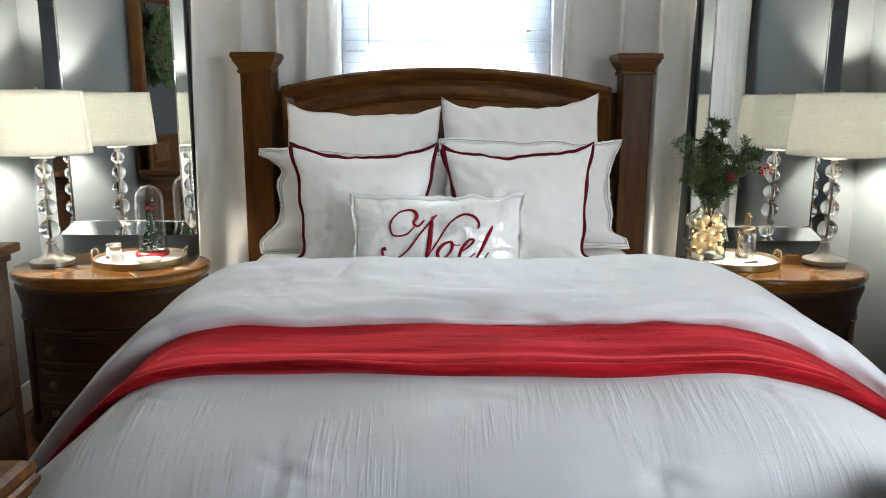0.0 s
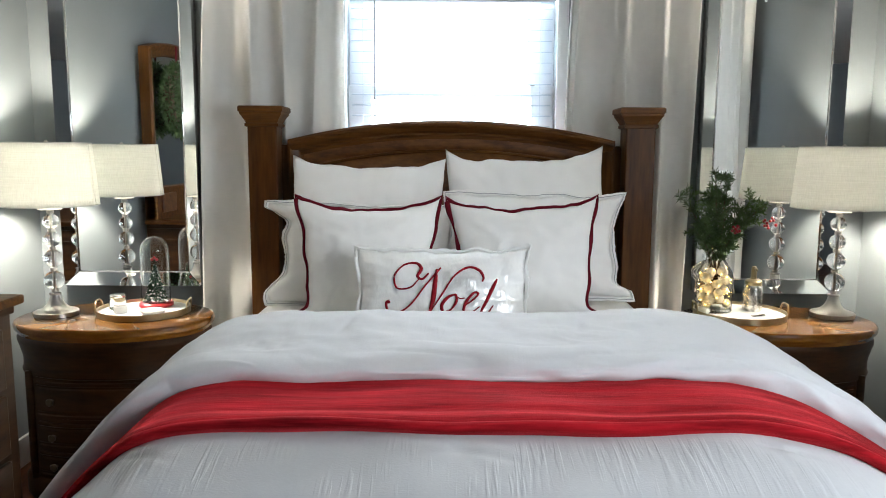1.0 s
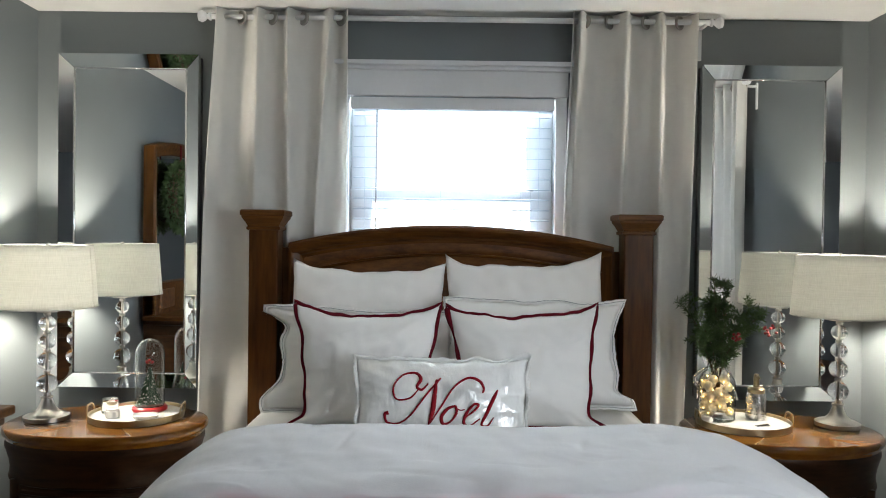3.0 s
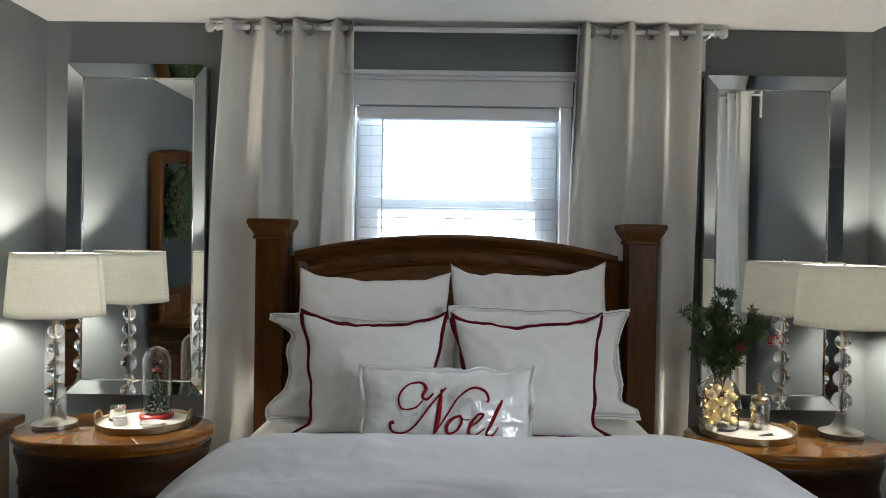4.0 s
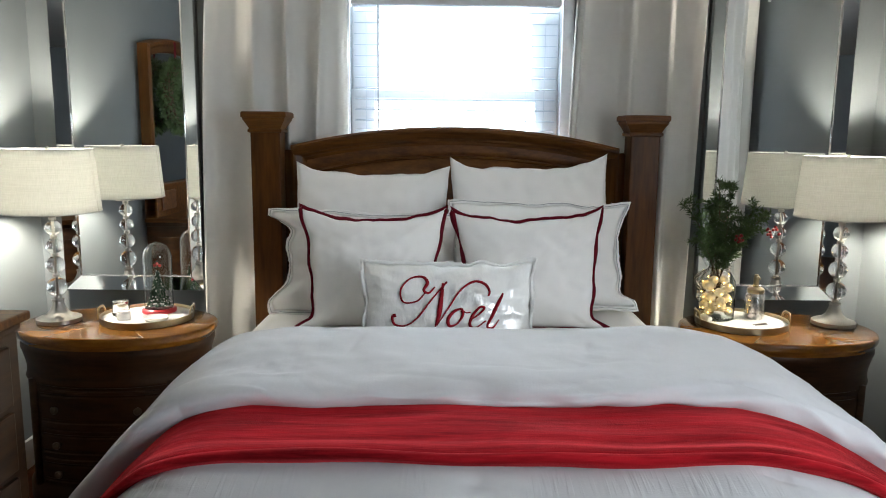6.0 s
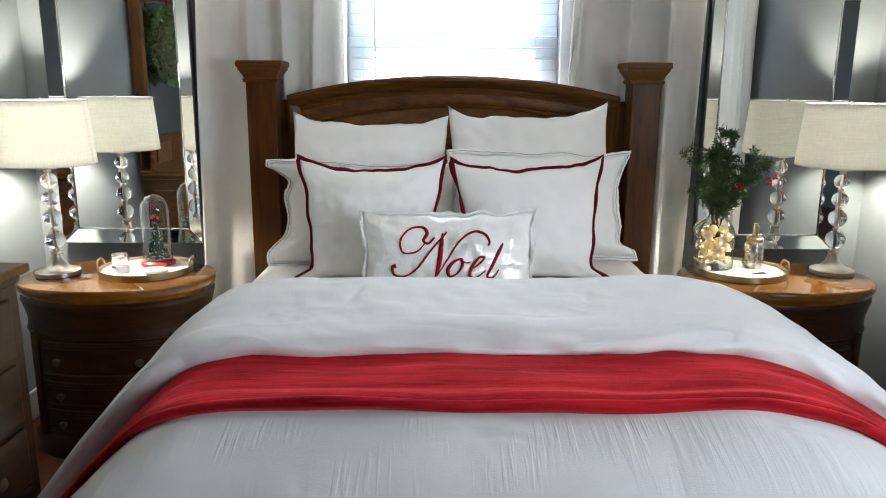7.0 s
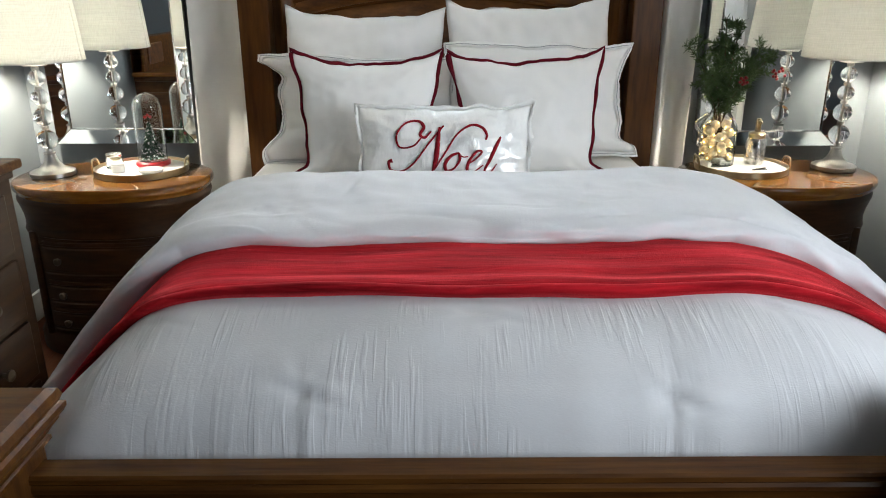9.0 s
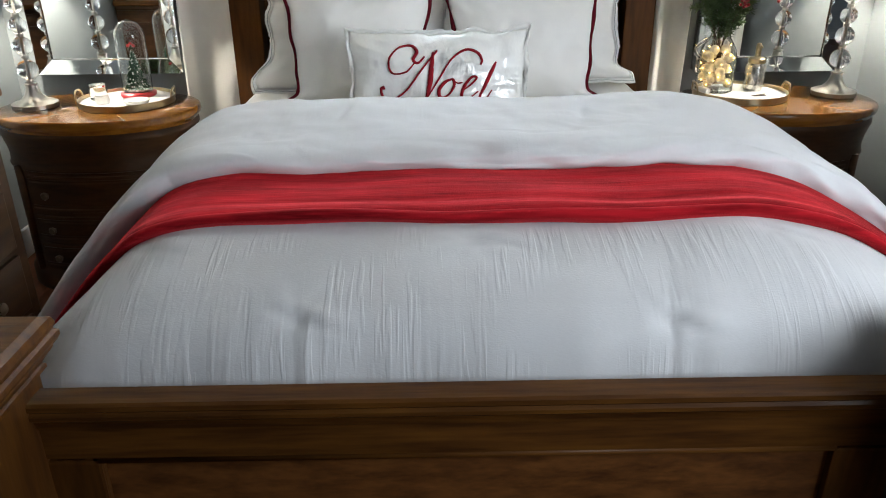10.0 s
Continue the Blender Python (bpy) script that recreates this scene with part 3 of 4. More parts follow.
def across(a):
    """Along the cross section, a from -1 (left hem) to 1 (right hem): x and fall."""
    tab = RIGHT if a > 0 else LEFT
    s = abs(a) * (len(tab) - 1)
    i = min(int(s), len(tab) - 2)
    u = s - i
    x = curve_at([(k, p[0]) for k, p in enumerate(tab)], s)
    f = curve_at([(k, p[1]) for k, p in enumerate(tab)], s)
    return math.copysign(x, a), f


def ease(x, a, b):
    k = max(0.0, min(1.0, (x - a) / (b - a)))
    return k * k * (3 - 2 * k)


def tucked(x):
    """The runner and what lies under it sit closer to the mattress than the thick fold above."""
    w = abs(x)
    return math.copysign(w - 0.030 * ease(w, 0.55, 0.80) * (1 - 0.9 * ease(w, 0.95, 1.2)), x)


def build_duvet():
    d = thing("duvet", "off-white crinkled cotton duvet folded back at the pillows", "duvet")
    rows, nx, ny = [], 560, 180
    for j in range(ny + 1):
        y = -2.130 + 1.20 * (j / ny)
        top = curve_at(TOP, y)
        row = []
        for i in range(nx + 1):
            a = -1 + 2 * i / nx
            x, f = across(a)
            foot = max(0.0, min(1.0, (-1.74 - y) / 0.3))
            puff = 0.009 * nz(x * 2.6, y * 3.4, 2) + 0.003 * nz(x * 9, y * 2.5, 4)
            lean = math.atan2(curve_at(TOP, y + 0.01) - curve_at(TOP, y - 0.01), 0.02)
            way = (y + 2.13) / max(0.25, math.cos(lean))
            # quilting ties: a dimple, a slack fold to its right and puckers that fan out
            for tx, ty, deep in ((0.02, -1.865, 0.8), (0.66, -1.84, 0.8), (-0.315, -2.055, 1.0), (0.385, -2.065, 1.0), (-0.66, -1.86, 0.5)):
                dx, dy = x - tx, (y - ty) / max(0.35, math.cos(lean))
                far = dx * dx + dy * dy
                if far > 0.16:
                    continue
                puff -= deep * 0.007 * math.exp(-(dx * dx / 0.0010 + dy * dy / 0.0006))
                puff -= deep * 0.0035 * math.exp(-((dy + 0.35 * dx) ** 2 / 0.00008)) * math.exp(-(dx - 0.03) ** 2 / 0.003)
                puff += deep * 0.0035 * math.exp(-((dy - 0.022 + 0.30 * dx) ** 2 / 0.0003)) * math.exp(-(dx - 0.04) ** 2 / 0.004)
                puff += deep * 0.0007 * math.exp(-far / 0.012) * math.sin(7 * math.atan2(dy, dx) + 3 * tx) * min(1.0, far / 0.001)
                if ty < -1.95 and dy < 0.0:
                    puff -= 0.0018 * math.exp(-((dx + 0.003 * nz(way * 20, tx)) ** 2 / 0.00003)) - 0.0025 * math.exp(-((dx - 0.020) ** 2 / 0.0003))
            z = top - f * (1 - 0.25 * foot) + puff * math.cos(lean)
            yy = max(y - puff * math.sin(lean) + 0.004 * foot * nz(x * 12, y * 3, 9), -2.132)
            q = ease(y, -2.04, -1.80)
            row.append((x + (tucked(x) - x) * q, yy, max(z, 0.06)))
        rows.append(row)
    lower = part("duvet_body", sheet("duvet_body", rows, DUVET), d)
    thicken(lower, 0.03)
    # the part folded back: from its crest at the pillows down to the roll that lies on the runner
    rows = []
    sec = [(-0.994, 0.775), (-0.968, 0.819), (-0.972, 0.859), (-1.011, 0.896), (-1.096, 0.916), (-1.196, 0.918), (-1.296, 0.909), (-1.387, 0.901), (-1.472, 0.901), (-1.530, 0.893), (-1.556, 0.874), (-1.534, 0.842), (-1.460, 0.820)]
    n = 90
    for j in range(n + 1):
        s = (len(sec) - 1) * j / n
        y0 = curve_at([(k, p[0]) for k, p in enumerate(sec)], s)
        z0 = curve_at([(k, p[1]) for k, p in enumerate(sec)], s)
        hem = max(0.0, min(1.0, (s - 5) / 4))
        row = []
        for i in range(nx + 1):
            a = -1 + 2 * i / nx
            x, f = across(a)
            y = y0 + hem * (0.014 * nz(x * 2.6, 1.7, 4) + 0.008 * nz(x * 8, 3.7, 4) + 0.012 * nz(x * 0.9, 4.2, 1) - 0.03 * ease(-x, 0.1, 0.7) - (0.23 if x < 0 else 0.10) * max(0, abs(x) - 0.68))
            z = z0 - f * 1.02 + 0.014 * nz(x * 2.2, y0 * 6, 7) + 0.007 * nz(x * 7, y0 * 9, 3)
            slack = hem * ease(x, -0.6, 0.3)
            y += slack * (0.016 * nz(x * 5.5, s * 0.9, 31) + 0.007 * nz(x * 13, s * 1.3, 33))
            z += slack * (0.011 * nz(x * 4.5, s * 0.8, 35) - 0.006 * max(0.0, 1 - 6 * abs(nz(x * 3.2, s * 0.7, 37))))
            z += max(0.0, 1 - 5 * abs(nz(x * 7 + 2 * nz(x, y0 * 4), y0 * 13, 12))) * 0.004 * max(0, nz(x * 3, y0 * 4, 21) + 0.3) + 0.003 * nz(x * 16, y0 * 18, 5)
            for tx in (-0.30, 0.345):
                z -= 0.006 * math.exp(-((x - tx) ** 2 / 0.0012 + (y0 + 1.285) ** 2 / 0.006))
                z -= 0.003 * math.exp(-((x - tx - 0.25 * (y0 + 1.285)) ** 2 / 0.00008 + (y0 + 1.25) ** 2 / 0.004))
            k = ease(s, 9.2, 12)
            side = ease(abs(x), 0.5, 0.75)
            row.append((x * 1.012 * (1 - k) + (tucked(x) * 0.985 * side + x * (1 - side)) * k, y, max(z, 0.10) - 0.02 * k * side))
        rows.append(row)
    thicken(part("folded_band", sheet("folded_band", rows, SMOOTHED), d), 0.02)
    for s, tab in ((-1, LEFT), (1, RIGHT)):
        hem = [rows[k][0 if s < 0 else nx] for k in range(10, 80, 3)]
        part("hem_piping", tube("hem_piping", hem, 0.004, GREYTRIM, 6), d)


build_duvet()


def build_sheet():
    b = thing("bed_sheet", "white top sheet drawn over the mattress at the pillows", "bed sheet")
    rows = []
    for j in range(41):
        y = -1.15 + 1.10 * j / 40
        row = []
        for i in range(81):
            a = -1 + 2 * i / 80
            x = 1.0 * a
            f = max(0.0, abs(a) - 0.68) ** 1.6 * 2.2
            row.append((x, y, 0.795 - f + 0.008 * nz(x * 4, y * 5, 2) + 0.004 * nz(x * 11, y * 9, 3)))
        rows.append(row)
    thicken(part("cloth", sheet("cloth", rows, SHEET), b), 0.10)


build_sheet()


def build_runner():
    r = thing("bed_runner", "red velvet throw laid across the duvet", "bed runner")
    rows, nx, ny = [], 200, 40
    for j in range(ny + 1):
        v = j / ny
        row = []
        for i in range(nx + 1):
            a = -0.985 + 1.97 * i / nx
            x, f = across(a)
            y = -1.808 + 0.41 * v + (0.012 * nz(x * 1.6, 0.3, 8) + 0.05 * ease(-x, 0.62, 0.95)) * (1 - v)
            lift = 0.027 + 0.003 * nz(x * 2.5, v * 5, 4) + 0.0022 * nz(x * 2.2, v * 11, 2)
            lift += 0.0025 * max(0.0, 1 - 6 * abs(nz(x * 1.1, v * 6, 14))) * max(0, nz(x * 3, v * 4, 8) + 0.3)
            lift += 0.006 * math.exp(-((v - 0.05) / 0.05) ** 2) - 0.004 * math.exp(-((v - 0.17) / 0.04) ** 2)
            row.append((tucked(x) * (1 + 0.008 * (abs(x) > 0.5)), y, curve_at(TOP, y) - f + lift + 0.012 * nz(x * 3, y * 4, 2)))
        rows.append(row)
    thicken(part("cloth", sheet("cloth", rows, RED), r), 0.008)
    # the thick turned hem along the front
    roll = [(0.014, 0.001), (0.004, 0.003), (-0.006, 0.002), (-0.012, -0.002), (-0.013, -0.008), (-0.007, -0.016), (0.002, -0.024), (0.012, -0.031), (0.026, -0.030), (0.030, -0.012)]
    edge = [[(p[0], p[1] + dy, p[2] + dz * (1 + 0.25 * nz(p[0] * 4, 2.2, 7))) for p in rows[0]] for dy, dz in roll]
    part("hem", sheet("hem", edge, RED), r)


build_runner()


# ---- pillows ----
def pillow(name, label, m, w, h, t, material, pinch=0.06, sag=0.0, flange=0.0, waist=None, trim=None, trim_r=0.006, seed=0, group="", ears=0.0, taper=0.0, crumple=0.0, outline=None, rim=None):
    """outline: two tables of (height, share of the half width), for the left and the right side."""
    ob = thing(name, label, "pillow", m, group)
    n = 44
    front, back = [], []

    def spot(u, v, sgn):
        ex = 1 - (pinch if waist is None else waist) * (1 - v * v) ** 0.8
        ez = 1 - pinch * (1 - u * u)
        if outline:
            ex = curve_at(outline[0 if u < 0 else 1], v)
        x = w / 2 * u * ex * (1 - taper * (1 - v) / 2 * (1 if v > -0.86 else 1 - 1.6 * (-0.86 - v) / 0.14))
        z = h / 2 * v * ez - sag * (1 - u * u) * max(0, v) ** 2 + ears * (abs(u * v) ** 8) * (1 if v > 0 else 0.3)
        z += (0.014 * nz(u * 2.6 + seed, 0.5, seed) + 0.006 * nz(u * 7 + seed, 1.5, seed)) * max(0, v) ** 3 * (1 - u ** 8)
        x += (0.007 * nz(v * 2.2, seed + 4, 2.5) + 0.002 * nz(v * 6, seed + 4, 1.5)) * abs(u) ** 3 * (1 - v ** 8)
        c = max(0.0, (1 - abs(u) ** 2.6)) ** 0.62 * max(0.0, (1 - abs(v) ** 2.6)) ** 0.62
        wr = 0.010 * nz(u * 2.2 + seed, v * 2.2, seed) + 0.006 * nz(u * 6 + seed, v * 5, seed + 3)
        wr += crumple * (nz(u * 8 + seed, v * 6, 5) + 0.7 * nz(u * 17, v * 13, seed)) * (0.35 + max(abs(u), abs(v)) ** 3)
        crease = 0.006 * nz(math.atan2(v, u) * 5, seed, 2) * (u * u + v * v)
        y = sgn * (t / 2 * c + (wr + crease) * min(1, c * 3)) + 0.010 * nz(u * 1.7, v * 1.7, seed + 8)
        return (x, y, z)

    for j in range(n + 1):
        v = -1 + 2 * j / n
        front.append([spot(-1 + 2 * i / n, v, -1) for i in range(n + 1)])
        back.append([spot(-1 + 2 * i / n, v, 1) for i in range(n + 1)])
    verts = [p for r in front for p in r] + [p for r in back for p in r]
    W, off = n + 1, (n + 1) ** 2
    faces = [(j * W + i, j * W + i + 1, (j + 1) * W + i + 1, (j + 1) * W + i) for j in range(n) for i in range(n)]
    faces += [tuple(off + k for k in f[::-1]) for f in faces]
    me = data_of(name, verts, faces, material, False)
    bm = bmesh.new()
    bm.from_mesh(me)
    bmesh.ops.remove_doubles(bm, verts=bm.verts, dist=0.0002)
    bmesh.ops.recalc_face_normals(bm, faces=bm.faces)
    bm.to_mesh(me)
    bm.free()
    me.shade_smooth()
    part("cover", me, ob)
    ring = [front[0][i] for i in range(n)] + [front[j][n] for j in range(n)] + [front[n][n - i] for i in range(n)] + [front[n - j][0] for j in range(n)]
    run = [-1 + 2 * i / n for i in range(n)]
    edge = [(a, -1) for a in run] + [(1, a) for a in run] + [(-a, 1) for a in run] + [(-1, -a) for a in run]
    if flange:
        outer = []
        for k, p in enumerate(ring):
            u, v = edge[k]
            d = Vector((math.copysign(abs(u) ** 8, u), 0, math.copysign(abs(v) ** 8, v)))
            outer.append(tuple(Vector(p) + d * flange + Vector((0.010 * nz(k * 0.10, seed, 9) + crumple * nz(k * 0.9, seed), 0.034 * nz(k * 0.11, seed, 3) + crumple * 2 * nz(k * 0.7, seed, 4), 0.014 * nz(k * 0.14, seed, 6) + crumple * nz(k * 0.8, 3, seed)))))
        mid = [tuple(Vector(a).lerp(Vector(b), 0.5) + Vector((0, 0.006 * nz(k * 0.2, seed), 0))) for k, (a, b) in enumerate(zip(ring, outer))]
        rows = [list(r) + [r[0]] for r in (ring, mid, outer)]
        thicken(part("flange", sheet("flange", rows, rim or material), ob), 0.004, 0)
        if trim:
            part("piping", tube("piping", [tuple(Vector(p) + Vector((0, -0.003, 0))) for p in mid], trim_r, trim, 6, True), ob)
    elif trim:
        pts = [tuple(Vector(p) * (1 + 0.004)) for p in ring]
        part("piping", tube("piping", pts, [trim_r * (1 + 0.75 * nz(k * 0.13, seed, 1)) for k in range(len(pts))], trim, 6, True), ob)
    return ob, spot


PG = "pillows against the headboard"
pillow("euro_pillow", "plain white square euro pillow leaning on the headboard", pose(-0.35, -0.207, 1.067, -11, 1.2, 0), 0.645, 0.60, 0.17, COTTON, 0.045, 0.018, seed=1, group=PG, ears=0.014)
pillow("euro_pillow", "plain white square euro pillow with a raised corner", pose(0.315, -0.206, 1.087, -11, -1.5, 0), 0.66, 0.62, 0.17, COTTON, 0.045, 0.022, seed=2, group=PG, ears=0.026)
INNER = [(-1, 1.0), (0, 0.97), (1, 1.0)]
SHAM_L = [(-1, 0.93), (-0.84, 0.96), (-0.66, 0.88), (-0.45, 0.76), (-0.1, 0.75), (0.3, 0.78), (0.62, 0.74), (0.78, 0.86), (0.9, 1.0), (1, 0.99)]
SHAM_R = [(-1, 1.10), (-0.86, 1.06), (-0.74, 0.90), (-0.4, 0.89), (0.1, 0.84), (0.6, 0.89), (0.85, 0.95), (1, 1.0)]
SQUARE_L = [(-1, 1.06), (-0.9, 0.94), (-0.78, 0.785), (-0.4, 0.785), (0.1, 0.83), (0.6, 0.90), (0.85, 0.965), (1, 1.0)]
SQUARE_R = [(-1, 1.04), (-0.9, 0.92), (-0.78, 0.795), (-0.4, 0.81), (0.1, 0.85), (0.6, 0.915), (0.85, 0.97), (1, 1.0)]
pillow("sham_pillow", "white flanged pillow sham with grey piping", pose(-0.365, -0.388, 0.991, -13, 1.5, 0), 0.735, 0.390, 0.21, COTTON, 0.025, 0.004, 0.018, None, GREYTRIM, 0.0014, seed=3, group=PG, crumple=0.0035, outline=(SHAM_L, INNER))
pillow("sham_pillow", "white flanged pillow sham with grey piping and bent corner", pose(0.352, -0.366, 1.030, -13, 0.6, 0), 0.660, 0.400, 0.21, COTTON, 0.025, 0.004, 0.018, None, GREYTRIM, 0.0014, seed=4, group=PG, crumple=0.0035, outline=([(-1, 1.12), (0, 1.08), (1, 1.12)], SHAM_R))
pillow("square_pillow", "white square pillow edged with dark red cord", pose(-0.313, -0.549, 0.994, -15, 0, 0), 0.552, 0.454, 0.18, COTTON, 0.085, 0.024, 0, None, REDTRIM, 0.0085, seed=5, group=PG, ears=0.018, outline=(SQUARE_L, SQUARE_R))
pillow("square_pillow", "white square pillow edged with wavy dark red cord", pose(0.276, -0.538, 0.993, -15, -1.5, 0), 0.573, 0.454, 0.18, COTTON, 0.085, 0.020, 0, None, REDTRIM, 0.0085, seed=6, group=PG, ears=0.018, outline=(SQUARE_L, SQUARE_R))
noel, noel_spot = pillow("lumbar_pillow", "silver brocade lumbar pillow with red script lettering", pose(-0.030, -0.811, 0.913, -14, 0, 0), 0.590, 0.316, 0.15, SILVER, 0.06, 0.0, 0.011, None, None, seed=7, group=PG, ears=0.002, crumple=0.005, rim=SATIN)


def letter(name, strokes):
    """Embroidered strokes: each a run of (x, z, thickness) knots on the pillow's face, in metres from its middle."""
    bm = bmesh.new()
    for run in strokes:
        pts, rad = [], []
        n = 12 * (len(run) - 1)
        for i in range(n + 1):
            s = (len(run) - 1) * i / n
            x, z, r = (curve_at([(k, p[c]) for k, p in enumerate(run)], s) for c in range(3))
            best = noel_spot(max(-1, min(1, x / 0.277)), max(-1, min(1, z / 0.148)), -1)
            pts.append((x, best[1] - 0.0015, z))
            rad.append(max(r, 0.0012))
        me = tube("stroke", pts, rad, REDTRIM, 8, False)
        bm.from_mesh(me)
        bpy.data.meshes.remove(me)
    me = bpy.data.meshes.new(name)
    bm.to_mesh(me)
    bm.free()
    me.materials.append(RED_STITCH)
    me.shade_smooth()
    part(name, me, noel)


RED_STITCH = weave("red_embroidery_thread", (0.26, 0.008, 0.016), 0.7, 1500, 0.4, 0.1)
letter("letter_n", [
    [(-0.075, 0.052, 0.002), (-0.105, 0.022, 0.003), (-0.150, 0.020, 0.003), (-0.158, 0.062, 0.0035), (-0.128, 0.098, 0.003), (-0.088, 0.105, 0.0045), (-0.070, 0.085, 0.006), (-0.082, 0.060, 0.005), (-0.066, 0.050, 0.004), (-0.045, 0.070, 0.0025)],
    [(-0.005, 0.088, 0.003), (-0.050, 0.035, 0.003), (-0.100, -0.030, 0.003), (-0.140, -0.058, 0.003), (-0.178, -0.055, 0.004), (-0.186, -0.030, 0.005), (-0.174, -0.024, 0.007)],
    [(-0.018, 0.082, 0.004), (-0.024, 0.030, 0.008), (-0.030, -0.020, 0.008), (-0.042, -0.060, 0.003)],
    [(-0.036, -0.056, 0.002), (0.000, 0.000, 0.003), (0.040, 0.060, 0.003), (0.085, 0.090, 0.004), (0.122, 0.082, 0.005), (0.137, 0.058, 0.004), (0.133, 0.042, 0.003)]])
letter("letter_o", [[(0.045, 0.000, 0.003), (0.020, -0.010, 0.005), (0.000, -0.035, 0.006), (0.005, -0.058, 0.005), (0.030, -0.050, 0.003), (0.048, -0.022, 0.005), (0.045, 0.000, 0.004)], [(0.046, -0.006, 0.002), (0.060, -0.014, 0.002), (0.075, -0.012, 0.002)]])
letter("letter_e", [[(0.070, -0.040, 0.002), (0.100, -0.020, 0.003), (0.120, 0.002, 0.004), (0.104, 0.004, 0.004), (0.080, -0.025, 0.005), (0.072, -0.055, 0.005), (0.092, -0.062, 0.003), (0.125, -0.040, 0.002)]])
letter("letter_l", [[(0.183, 0.052, 0.003), (0.172, 0.030, 0.006), (0.148, -0.020, 0.006), (0.130, -0.058, 0.004), (0.150, -0.062, 0.003), (0.170, -0.036, 0.002)]])


# ---- nightstands ----
NZ = 0.715


def nightstand(m, label):
    ns = thing("nightstand", label, "nightstand", m, "nightstands beside the bed")
    a, b = 0.396, 0.272
    top = [(0.0, NZ - 0.052), (0.955, NZ - 0.052), (0.965, NZ - 0.044), (0.975, NZ - 0.036), (0.992, NZ - 0.032), (1.0, NZ - 0.024), (1.0, NZ - 0.012), (0.99, NZ - 0.003), (0.978, NZ), (0.0, NZ)]
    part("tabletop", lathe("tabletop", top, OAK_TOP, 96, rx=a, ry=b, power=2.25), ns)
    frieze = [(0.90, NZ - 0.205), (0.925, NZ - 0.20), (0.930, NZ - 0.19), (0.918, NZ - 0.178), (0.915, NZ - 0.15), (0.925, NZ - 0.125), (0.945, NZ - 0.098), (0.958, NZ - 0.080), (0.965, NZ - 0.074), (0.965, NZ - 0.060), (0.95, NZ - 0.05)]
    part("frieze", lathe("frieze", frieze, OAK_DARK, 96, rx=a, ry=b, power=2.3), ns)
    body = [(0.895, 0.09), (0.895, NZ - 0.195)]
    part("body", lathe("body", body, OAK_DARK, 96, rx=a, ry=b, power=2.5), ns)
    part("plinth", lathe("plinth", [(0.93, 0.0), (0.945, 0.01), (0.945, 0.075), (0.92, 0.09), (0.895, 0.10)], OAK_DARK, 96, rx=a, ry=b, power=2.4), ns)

    def front(u, r):
        ang = -math.pi / 2 + u
        c, s = math.cos(ang), math.sin(ang)
        return (r * a * math.copysign(abs(c) ** 0.8, c), r * b * math.copysign(abs(s) ** 0.8, s))

    knob = lathe("knob", [(0.006, 0), (0.006, 0.010), (0.014, 0.014), (0.016, 0.020), (0.012, 0.026), (0.0, 0.028)], BRONZE, 16)
    for z0, z1 in ((0.350, 0.500), (0.225, 0.335), (0.105, 0.215)):
        rows = []
        for z, r in ((z0, 0.897), (z0 + 0.003, 0.922), (z0 + 0.014, 0.926), (z0 + 0.018, 0.912), (z0 + 0.024, 0.910), (z0 + 0.030, 0.922), (z1 - 0.030, 0.922), (z1 - 0.024, 0.910), (z1 - 0.018, 0.912), (z1 - 0.014, 0.926), (z1 - 0.003, 0.922), (z1, 0.897)):
            rows.append([(*front(-0.62 + 1.24 * i / 28, r), z) for i in range(29)])
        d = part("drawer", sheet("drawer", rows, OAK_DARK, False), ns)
        for u in (-0.36, 0.36):
            x, y = front(u, 0.922)
            part("knob", knob, d, pose(x, y, (z0 + z1) / 2, 90, 0, math.degrees(u) * 0.6))
    for u in (-0.80, 0.80):
        x, y = front(u, 0.90)
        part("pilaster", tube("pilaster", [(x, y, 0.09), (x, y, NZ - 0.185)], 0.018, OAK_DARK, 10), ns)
    return ns


NL, NR = (-1.390, -0.275), (1.347, -0.262)
nightstand(pose(*NL, 0), "oval dark-brown wooden nightstand beside a dresser")
nightstand(pose(*NR, 0), "oval dark-brown wooden nightstand with glossy top")


